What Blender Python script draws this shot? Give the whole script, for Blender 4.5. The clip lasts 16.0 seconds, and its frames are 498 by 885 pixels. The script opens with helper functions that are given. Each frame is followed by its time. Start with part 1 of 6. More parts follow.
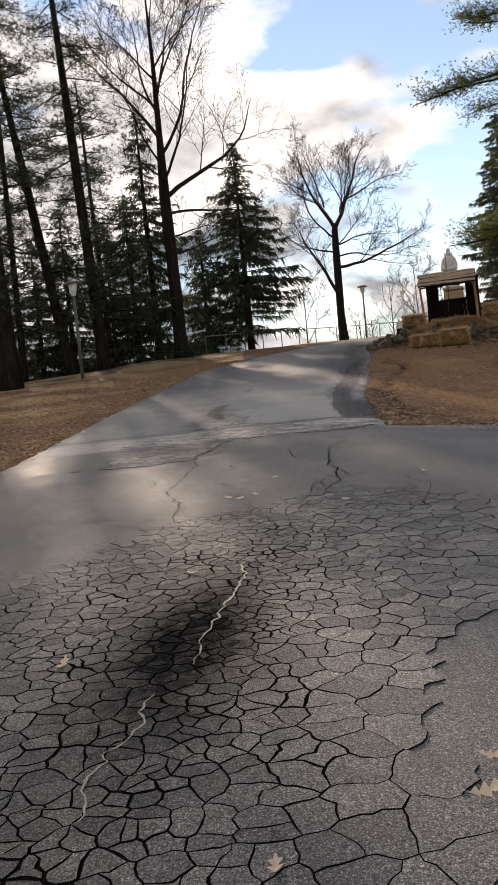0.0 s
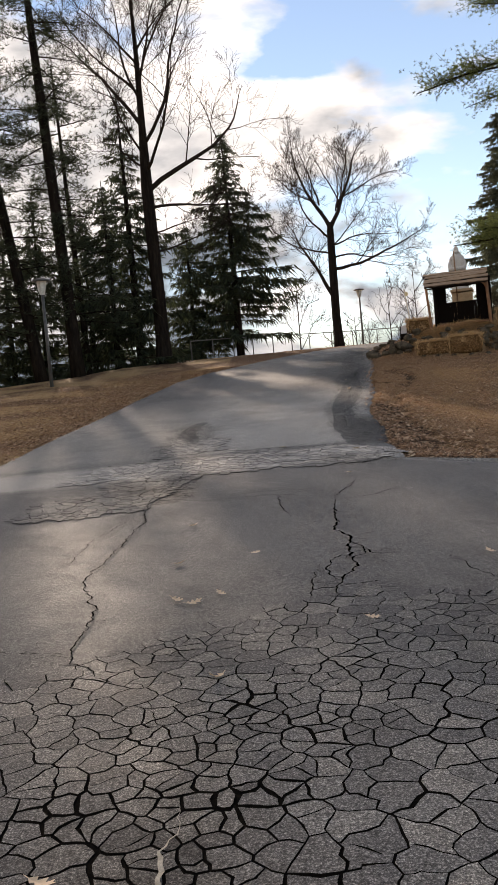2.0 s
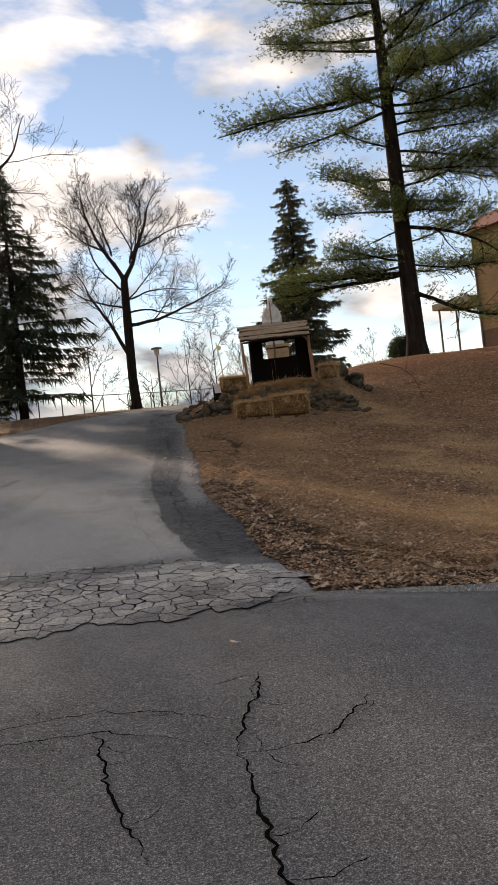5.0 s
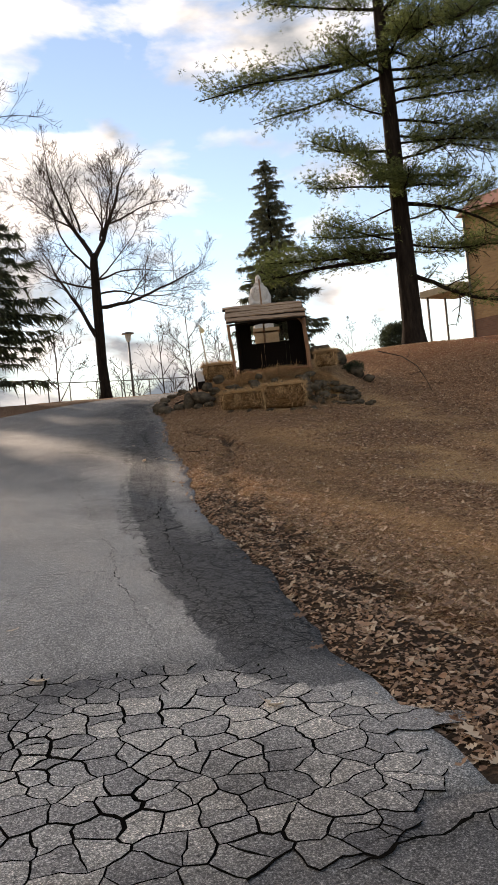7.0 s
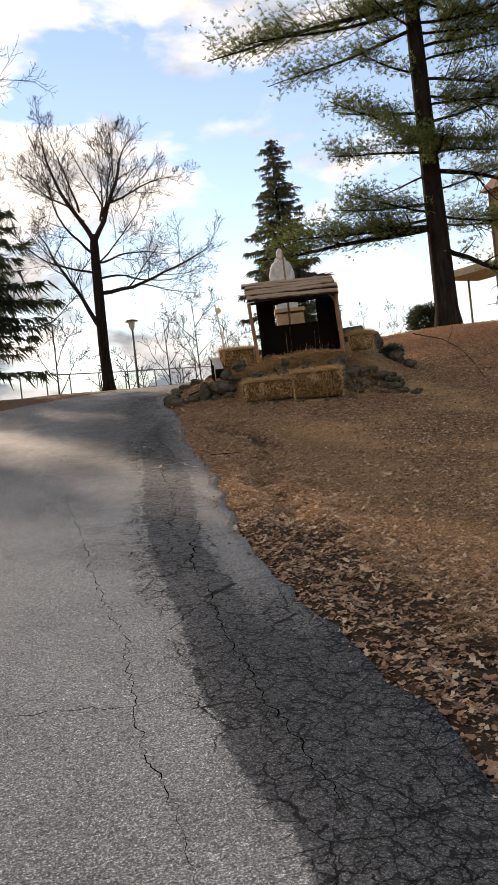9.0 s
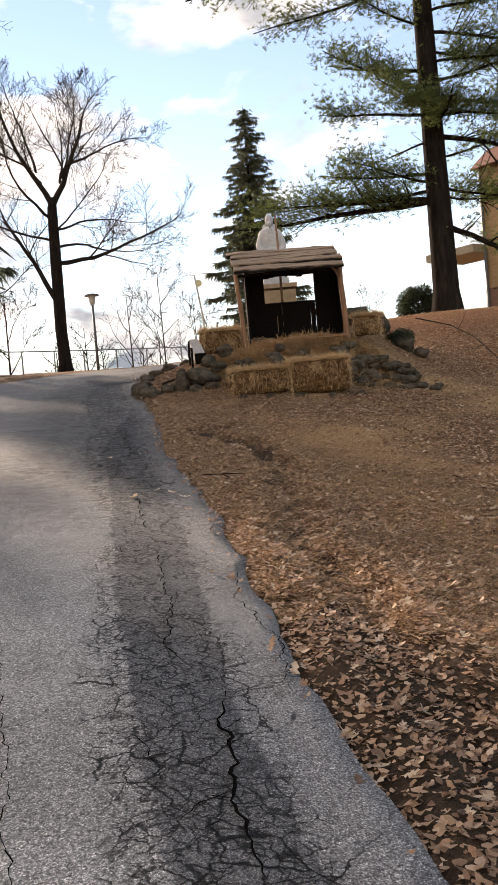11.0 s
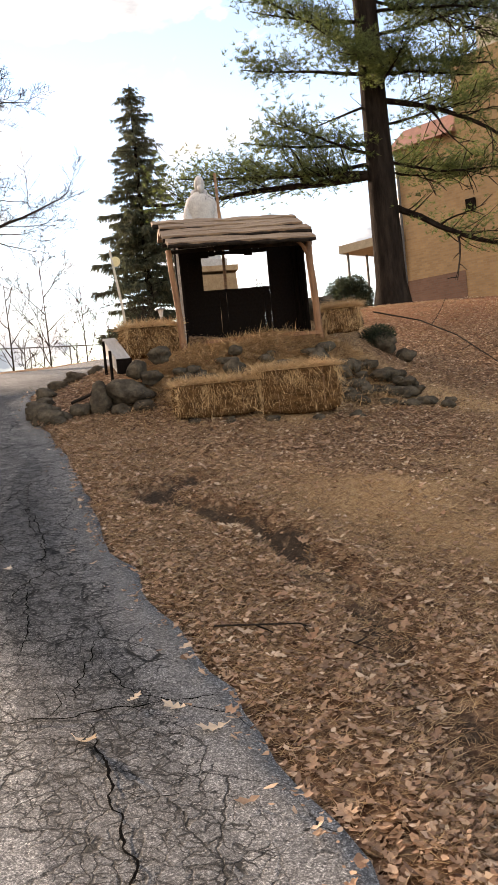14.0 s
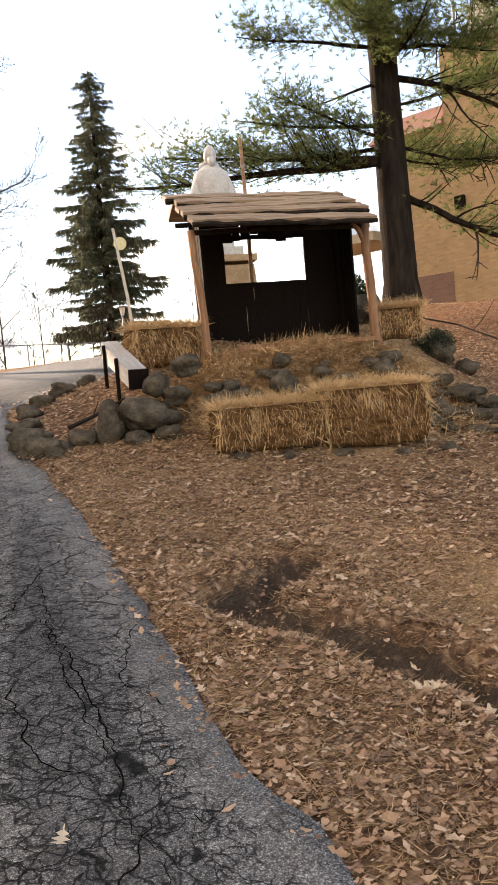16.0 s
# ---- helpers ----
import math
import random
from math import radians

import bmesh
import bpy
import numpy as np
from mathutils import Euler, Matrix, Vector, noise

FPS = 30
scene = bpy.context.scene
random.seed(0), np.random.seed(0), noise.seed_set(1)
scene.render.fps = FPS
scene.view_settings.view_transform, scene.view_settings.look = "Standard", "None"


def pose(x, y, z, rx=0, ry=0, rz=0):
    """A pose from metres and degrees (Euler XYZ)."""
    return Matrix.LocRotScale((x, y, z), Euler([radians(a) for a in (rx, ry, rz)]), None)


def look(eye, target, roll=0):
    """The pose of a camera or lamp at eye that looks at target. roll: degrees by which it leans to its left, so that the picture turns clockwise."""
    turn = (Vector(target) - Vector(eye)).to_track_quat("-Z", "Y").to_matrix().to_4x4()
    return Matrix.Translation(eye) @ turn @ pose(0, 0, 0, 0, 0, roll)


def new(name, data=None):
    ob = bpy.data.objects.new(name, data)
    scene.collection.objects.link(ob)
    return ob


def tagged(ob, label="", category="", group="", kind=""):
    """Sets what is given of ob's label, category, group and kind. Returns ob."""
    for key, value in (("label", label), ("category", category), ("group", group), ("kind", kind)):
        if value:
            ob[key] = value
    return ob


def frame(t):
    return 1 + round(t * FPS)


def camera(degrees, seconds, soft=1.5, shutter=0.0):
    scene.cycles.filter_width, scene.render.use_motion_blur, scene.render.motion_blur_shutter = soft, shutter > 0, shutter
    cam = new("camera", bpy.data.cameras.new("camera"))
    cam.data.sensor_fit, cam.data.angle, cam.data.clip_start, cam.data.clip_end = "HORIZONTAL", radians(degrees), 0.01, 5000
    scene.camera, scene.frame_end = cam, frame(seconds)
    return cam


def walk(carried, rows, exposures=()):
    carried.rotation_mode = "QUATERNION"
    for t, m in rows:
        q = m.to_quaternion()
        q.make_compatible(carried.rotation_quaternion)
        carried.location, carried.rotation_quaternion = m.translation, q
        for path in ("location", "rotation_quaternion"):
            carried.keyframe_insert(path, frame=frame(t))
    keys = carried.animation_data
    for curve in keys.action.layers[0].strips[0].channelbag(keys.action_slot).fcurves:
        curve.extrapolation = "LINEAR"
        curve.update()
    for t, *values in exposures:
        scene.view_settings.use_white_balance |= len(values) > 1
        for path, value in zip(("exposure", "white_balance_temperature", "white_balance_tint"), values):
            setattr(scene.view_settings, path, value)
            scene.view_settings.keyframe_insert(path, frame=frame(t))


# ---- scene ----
cam = camera(33.3, 16.0, 1.0)
PATH = [
    (0, (0.107, -0.553, 1.39), (0.085, 1.445, 1.297), -5.8),
    (0.5, (0.118, 0.326, 1.436), (0.113, 2.324, 1.345), -6.1),
    (1, (0.163, 1.177, 1.496), (0.166, 3.175, 1.405), -5.5),
    (1.5, (0.242, 2.035, 1.532), (0.247, 4.033, 1.45), -5.4),
    (2, (0.298, 2.863, 1.603), (0.297, 4.862, 1.522), -5.4),
    (2.5, (0.295, 3.674, 1.687), (0.298, 5.674, 1.672), -5.6),
    (3, (0.312, 4.459, 1.751), (0.322, 6.459, 1.782), -5.4),
    (3.5, (0.31, 5.297, 1.764), (0.345, 7.296, 1.81), -5.4),
    (4, (0.368, 6.163, 1.801), (0.604, 8.149, 1.835), -5.7),
    (4.5, (0.391, 7.039, 1.843), (0.861, 8.983, 1.862), -6.2),
    (4.7, (0.377, 7.314, 1.845), (0.869, 9.253, 1.866), -6.3),
    (6.8, (0.677, 10.567, 2.064), (1.258, 12.48, 2.08), -5.5),
    (7, (0.707, 10.863, 2.094), (1.285, 12.777, 2.084), -5.7),
    (7.5, (0.785, 11.65, 2.149), (1.363, 13.564, 2.125), -5.7),
    (8, (0.885, 12.401, 2.206), (1.452, 14.319, 2.179), -5.5),
    (8.5, (0.976, 13.14, 2.258), (1.535, 15.06, 2.23), -6.0),
    (8.7, (1.019, 13.451, 2.241), (1.58, 15.37, 2.214), -6.2),
    (10.8, (1.497, 16.879, 2.561), (2.14, 18.772, 2.486), -5.2),
    (11, (1.553, 17.215, 2.616), (2.214, 19.101, 2.533), -4.9),
    (11.5, (1.65, 18.01, 2.709), (2.47, 19.832, 2.618), -4.8),
    (12, (1.787, 18.754, 2.774), (2.651, 20.555, 2.682), -4.5),
    (12.5, (1.89, 19.532, 2.854), (2.75, 21.336, 2.764), -4.8),
    (13, (2.037, 20.307, 2.932), (2.896, 22.11, 2.839), -4.7),
    (13.5, (2.166, 21.085, 3.019), (3.043, 22.88, 2.917), -4.9),
    (14, (2.29, 21.821, 3.101), (3.208, 23.594, 2.985), -5.6),
    (14.5, (2.371, 22.559, 3.189), (3.319, 24.316, 3.065), -5.5),
    (15, (2.483, 23.278, 3.253), (3.463, 25.018, 3.132), -5.5),
    (15.5, (2.519, 24.016, 3.362), (3.523, 25.741, 3.239), -5.1),
    (16, (2.589, 24.711, 3.443), (3.617, 26.422, 3.316), -4.9),
]
walk(cam, [(t, look(eye, target, roll)) for t, eye, target, roll in PATH],
     exposures=[(0, 0.65, 7850, 21), (2.5, 0.58, 7850, 21), (4.5, 0.4, 7950, 21), (7.5, 0.75, 8050, 21), (8.5, 0.75, 8050, 21), (11, 1.1, 8050, 23), (12, 1.07, 8150, 23), (13, 1.19, 8150, 23), (14, 1.55, 8350, 23), (14.5, 1.65, 8350, 23), (16, 1.85, 8550, 23)])

# ---- world, sun, exposure ----
SUN_AZ, SUN_EL = -14.2, 17.5
scene.view_settings.exposure = 0.0
world = bpy.data.worlds.new("sky_world")
scene.world = world
world.use_nodes = True
wn, wl = world.node_tree.nodes, world.node_tree.links
wn.clear()
w_out = wn.new("ShaderNodeOutputWorld")
w_bg = wn.new("ShaderNodeBackground")
w_sky = wn.new("ShaderNodeTexSky")
w_sky.sky_type = "NISHITA"
w_sky.sun_disc = False
w_sky.sun_elevation = radians(SUN_EL)
w_sky.sun_rotation = radians(SUN_AZ)
w_sky.air_density, w_sky.dust_density, w_sky.ozone_density = 1.0, 0.0, 2.0
w_scale = wn.new("ShaderNodeVectorMath")
w_scale.operation = "SCALE"
w_scale.inputs["Scale"].default_value = 0.14
wl.new(w_sky.outputs["Color"], w_scale.inputs[0])
w_co = wn.new("ShaderNodeTexCoord")
w_map = wn.new("ShaderNodeMapping")
w_map.inputs["Scale"].default_value = (1.0, 1.0, 2.3)
w_map.inputs["Location"].default_value = (0.35, 0.1, 0.0)
wl.new(w_co.outputs["Generated"], w_map.inputs["Vector"])
w_n = wn.new("ShaderNodeTexNoise")
w_n.inputs["Scale"].default_value, w_n.inputs["Detail"].default_value, w_n.inputs["Roughness"].default_value = 4.2, 9.0, 0.52
w_n.inputs["Distortion"].default_value = 0.25
wl.new(w_map.outputs["Vector"], w_n.inputs["Vector"])
w_r = wn.new("ShaderNodeValToRGB")
w_r.color_ramp.elements[0].position, w_r.color_ramp.elements[1].position = 0.455, 0.56
# thicker cloud towards the sun, more open sky away from it
w_dot = wn.new("ShaderNodeVectorMath")
w_dot.operation = "DOT_PRODUCT"
w_dot.inputs[1].default_value = (-0.93, 0.2, -0.1)
wl.new(w_co.outputs["Generated"], w_dot.inputs[0])
w_tilt = wn.new("ShaderNodeMath")
w_tilt.operation = "MULTIPLY_ADD"
w_tilt.inputs[1].default_value = 0.28
wl.new(w_dot.outputs["Value"], w_tilt.inputs[0])
wl.new(w_n.outputs["Fac"], w_tilt.inputs[2])
wl.new(w_tilt.outputs[0], w_r.inputs["Fac"])
w_n2 = wn.new("ShaderNodeTexNoise")
w_n2.inputs["Scale"].default_value, w_n2.inputs["Detail"].default_value = 5.5, 6.0
wl.new(w_map.outputs["Vector"], w_n2.inputs["Vector"])
w_cl = wn.new("ShaderNodeValToRGB")
w_cl.color_ramp.elements[0].position, w_cl.color_ramp.elements[1].position = 0.36, 0.62
w_cl.color_ramp.elements[0].color, w_cl.color_ramp.elements[1].color = (0.15, 0.2, 0.255, 1), (0.94, 1.0, 1.03, 1)
# greyer undersides low over the horizon
w_sep = wn.new("ShaderNodeSeparateXYZ")
wl.new(w_co.outputs["Generated"], w_sep.inputs[0])
w_low = wn.new("ShaderNodeMapRange")
w_low.inputs["From Min"].default_value, w_low.inputs["From Max"].default_value = 0.0, 0.27
w_low.inputs["To Min"].default_value, w_low.inputs["To Max"].default_value = -0.2, 0.05
wl.new(w_sep.outputs["Z"], w_low.inputs["Value"])
w_sum = wn.new("ShaderNodeMath")
wl.new(w_n2.outputs["Fac"], w_sum.inputs[0])
wl.new(w_low.outputs["Result"], w_sum.inputs[1])
wl.new(w_sum.outputs[0], w_cl.inputs["Fac"])
w_mix = wn.new("ShaderNodeMix")
w_mix.data_type = "RGBA"
wl.new(w_r.outputs["Color"], w_mix.inputs["Factor"])
wl.new(w_scale.outputs["Vector"], w_mix.inputs[6])
wl.new(w_cl.outputs["Color"], w_mix.inputs[7])
wl.new(w_mix.outputs[2], w_bg.inputs["Color"])
wl.new(w_bg.outputs["Background"], w_out.inputs["Surface"])

sun_way = Vector((math.sin(radians(SUN_AZ)) * math.cos(radians(SUN_EL)), math.cos(radians(SUN_AZ)) * math.cos(radians(SUN_EL)), math.sin(radians(SUN_EL))))
sun_data = bpy.data.lights.new("sun", "SUN")
sun_data.energy, sun_data.angle, sun_data.color = 5.0, radians(1.5), (1.0, 0.93, 0.82)
sun_ob = new("sun", sun_data)
sun_ob.matrix_world = look(sun_way * 100, (0, 0, 0))


# ---- materials ----
class Nodes:
    """Short-hand for building a node material."""

    def __init__(self, name):
        self.m = bpy.data.materials.new(name)
        self.m.use_nodes = True
        self.t = self.m.node_tree
        self.b = self.t.nodes["Principled BSDF"]
        self.co = self.t.nodes.new("ShaderNodeTexCoord").outputs["Object"]

    def link(self, a, b):
        self.t.links.new(a, b)

    def node(self, kind, **values):
        n = self.t.nodes.new(kind)
        for key, value in values.items():
            n.inputs[key].default_value = value
        return n

    def noise(self, scale, detail=4.0, rough=0.55, vec=None, distort=0.0):
        n = self.node("ShaderNodeTexNoise", Scale=scale, Detail=detail, Roughness=rough, Distortion=distort)
        self.link(vec or self.co, n.inputs["Vector"])
        return n.outputs["Fac"]

    def stretch(self, scale, rot=(0, 0, 0)):
        n = self.node("ShaderNodeMapping", Scale=scale, Rotation=rot)
        self.link(self.co, n.inputs["Vector"])
        return n.outputs["Vector"]

    def ramp(self, fac, stops):
        n = self.node("ShaderNodeValToRGB")
        e = n.color_ramp.elements
        while len(e) < len(stops):
            e.new(0.5)
        for el, (p, c) in zip(e, stops):
            el.position = p
            el.color = (*c, 1) if len(c) == 3 else (c[0], c[0], c[0], 1)
        self.link(fac, n.inputs["Fac"])
        return n.outputs["Color"]

    def mix(self, fac, a, b, mode="MIX"):
        n = self.t.nodes.new("ShaderNodeMix")
        n.data_type, n.blend_type = "RGBA", mode
        for value, sock in ((fac, n.inputs["Factor"]), (a, n.inputs[6]), (b, n.inputs[7])):
            if isinstance(value, (int, float)):
                sock.default_value = value
            elif isinstance(value, tuple):
                sock.default_value = (*value, 1)
            else:
                self.link(value, sock)
        return n.outputs[2]

    def math(self, op, a, b=0.0):
        n = self.t.nodes.new("ShaderNodeMath")
        n.operation = op
        for value, sock in ((a, n.inputs[0]), (b, n.inputs[1])):
            if isinstance(value, (int, float)):
                sock.default_value = value
            else:
                self.link(value, sock)
        return n.outputs[0]

    def done(self, colour, rough=0.8, bump=None, strength=0.4, dist=0.02, spec=None):
        if isinstance(colour, tuple):
            self.b.inputs["Base Color"].default_value = (*colour, 1)
        else:
            self.link(colour, self.b.inputs["Base Color"])
        if isinstance(rough, (int, float)):
            self.b.inputs["Roughness"].default_value = rough
        else:
            self.link(rough, self.b.inputs["Roughness"])
        if spec is not None:
            self.b.inputs["Specular IOR Level"].default_value = spec
        if bump is not None:
            n = self.node("ShaderNodeBump", Strength=strength, Distance=dist)
            self.link(bump, n.inputs["Height"])
            self.link(n.outputs["Normal"], self.b.inputs["Normal"])
        return self.m


def simple(name, c1, c2, scale, rough=0.8, strength=0.4, dist=0.01, stretch=None, fine=None, spec=None, island=0.0):
    n = Nodes(name)
    vec = n.stretch(stretch) if stretch else None
    a = n.noise(scale, 6, 0.6, vec)
    col = n.ramp(a, [(0.3, c1), (0.7, c2)])
    b = n.noise(fine or scale * 7, 4, 0.6, vec)
    col = n.mix(n.math("MULTIPLY", n.ramp(b, [(0.35, (0,)), (0.7, (1,))]), 0.45), col, tuple(v * 0.45 for v in c1))
    if island:
        geo = n.t.nodes.new("ShaderNodeNewGeometry")
        col = n.mix(island, col, n.ramp(geo.outputs["Random Per Island"], [(0.0, tuple(v * 0.4 for v in c1)), (0.5, c1), (1.0, tuple(min(1, v * 1.35) for v in c2))]))
    return n.done(col, rough, n.math("ADD", a, n.math("MULTIPLY", b, 0.5)), strength, dist, spec)


def make_asphalt(name, tone=1.0, crazed=1.0):
    n = Nodes(name)
    t = tone

    def grey(*v):
        return tuple(k * t for k in v)

    def field(attribute):
        a = n.t.nodes.new("ShaderNodeAttribute")
        a.attribute_name = attribute
        return a.outputs["Fac"]

    grain = n.noise(130, 3, 0.8)
    pits = n.noise(48, 3, 0.75)
    big = n.noise(0.45, 5, 0.62, None, 0.8)
    mid = n.noise(2.4, 6, 0.7)
    fine = n.noise(9, 5, 0.7)
    col = n.ramp(big, [(0.34, grey(0.05, 0.049, 0.05)), (0.5, grey(0.075, 0.073, 0.071)), (0.66, grey(0.105, 0.101, 0.096))])
    col = n.mix(0.35, col, n.ramp(mid, [(0.3, grey(0.034, 0.034, 0.035)), (0.7, grey(0.125, 0.121, 0.116))]))
    col = n.mix(0.65, col, n.ramp(grain, [(0.36, grey(0.006, 0.006, 0.007)), (0.52, grey(0.075, 0.073, 0.071)), (0.68, grey(0.36, 0.35, 0.335))]))
    sep = n.t.nodes.new("ShaderNodeSeparateXYZ")
    n.link(n.co, sep.inputs[0])
    wob = n.math("MULTIPLY", n.math("SUBTRACT", n.noise(3.0, 10, 0.75), 0.5), 0.95)
    strip = n.ramp(n.math("ADD", field("strip"), wob), [(0.47, (0,)), (0.53, (1,))])
    # the upper stretch is paved in a paler mix
    pale = n.math("MULTIPLY", n.ramp(n.math("ADD", field("pale"), n.math("MULTIPLY", wob, 0.5)), [(0.05, (0,)), (0.95, (1,))]), n.math("SUBTRACT", 0.95, n.math("MULTIPLY", strip, 0.8)))
    col = n.mix(pale, col, n.mix(1.0, col, (2.9, 2.82, 2.68), "MULTIPLY"))
    # a strip of dark patching along its edge, worn paler uphill
    worn = n.ramp(n.math("MULTIPLY", n.math("SUBTRACT", sep.outputs["Y"], 14.0), 0.05), [(0.02, (0,)), (0.05, (0.95,)), (0.16, (0.95,)), (0.24, (0.3,)), (0.42, (0.12,)), (0.8, (0.15,))])
    col = n.mix(n.math("MULTIPLY", strip, worn), col, n.mix(1.0, col, (0.78, 0.79, 0.8), "MULTIPLY"))
    col = n.mix(n.math("MULTIPLY", n.ramp(pits, [(0.56, (0,)), (0.7, (1,))]), 0.7), col, (0.01, 0.0095, 0.009))
    height = n.math("ADD", n.math("MULTIPLY", grain, 0.5), n.math("MULTIPLY", pits, -0.5))
    wet = n.ramp(n.math("ADD", field("soil"), n.math("MULTIPLY", n.math("SUBTRACT", fine, 0.5), 1.1)), [(0.1, (0,)), (1.05, (1,))])
    col = n.mix(n.math("MULTIPLY", wet, 0.96), col, n.ramp(grain, [(0.42, (0.004, 0.004, 0.004)), (0.7, (0.035, 0.033, 0.032))]))
    # wheel dirt in long dark smears
    sm = n.noise(1.2, 5, 0.7, n.stretch((1.0, 0.35, 1), (0, 0, 0.15)))
    col = n.mix(n.math("MULTIPLY", n.ramp(sm, [(0.52, (0,)), (0.72, (1,))]), 0.35), col, grey(0.03, 0.029, 0.029))
    craze = field("craze")
    # the binder has worn out between the stones
    pocks = n.ramp(n.noise(52, 4, 0.8), [(0.49, (0,)), (0.56, (1,))])
    lost = n.ramp(n.math("ADD", n.noise(1.4, 4, 0.7), n.math("MULTIPLY", craze, 0.2)), [(0.48, (0,)), (0.75, (0.5,))])
    col = n.mix(n.math("MULTIPLY", pocks, lost), col, (0.012, 0.012, 0.0125))
    if crazed:
        warp = n.node("ShaderNodeTexNoise", Scale=7.0, Detail=5.0, Roughness=0.65)
        n.link(n.co, warp.inputs["Vector"])
        add = n.t.nodes.new("ShaderNodeVectorMath")
        add.operation = "MULTIPLY_ADD"
        add.inputs[1].default_value = (0.11, 0.11, 0.0)
        n.link(warp.outputs["Color"], add.inputs[0])
        n.link(n.stretch((1, 1, 0)), add.inputs[2])
        for scale, width, lo, hi, zs, gaps, least, black in ((3.4, 0.014, 0.46, 0.54, 0.6, 2.2, 0.36, 0.92), (9.0, 0.028, 0.49, 0.6, 1.1, 5.0, 0.4, 0.88), (17.0, 0.062, 0.5, 0.62, 1.3, 9.0, 0.4, 0.8)):
            vor = n.node("ShaderNodeTexVoronoi", Scale=scale)
            vor.feature = "DISTANCE_TO_EDGE"
            n.link(add.outputs["Vector"], vor.inputs["Vector"])
            line = n.ramp(vor.outputs["Distance"], [(0.0, (1,)), (width * 0.5, (1,)), (width, (0,))])
            zone = n.ramp(n.math("ADD", n.noise(zs, 5, 0.7), n.math("MULTIPLY", n.math("SUBTRACT", craze, 0.45), 0.6)), [(lo, (0,)), (hi, (1,))])
            broken = n.ramp(n.noise(gaps, 4, 0.65), [(least, (0,)), (least + 0.08, (1,))])
            crack = n.math("MULTIPLY", n.math("MULTIPLY", line, zone), broken)
            col = n.mix(n.math("MULTIPLY", crack, black), col, (0.004, 0.0045, 0.0045))
            height = n.math("SUBTRACT", height, n.math("MULTIPLY", crack, 0.9))
    # coarse aggregate showing through, and each broken piece a little its own
    col = n.mix(0.5, col, n.mix(1.0, col, n.ramp(n.noise(62, 2, 0.6), [(0.36, (0.35,)), (0.5, (0.95,)), (0.62, (1.3,)), (0.7, (1.7,))]), "MULTIPLY"))
    if not crazed:
        info, geo = n.t.nodes.new("ShaderNodeObjectInfo"), n.t.nodes.new("ShaderNodeNewGeometry")
        own = n.math("FRACT", n.math("ADD", info.outputs["Random"], geo.outputs["Random Per Island"]))
        col = n.mix(1.0, col, n.ramp(own, [(0.0, (0.72, 0.72, 0.74)), (0.5, (1.0, 1.0, 1.0)), (1.0, (1.3, 1.27, 1.22))]), "MULTIPLY")
    rough = n.ramp(mid, [(0.3, (0.66,)), (0.7, (0.88,))])
    # damp dirt has no sheen
    n.link(n.math("MULTIPLY", n.math("SUBTRACT", 1.0, wet), 0.14), n.b.inputs["Specular IOR Level"])
    return n.done(col, rough, height, 0.7, 0.012)


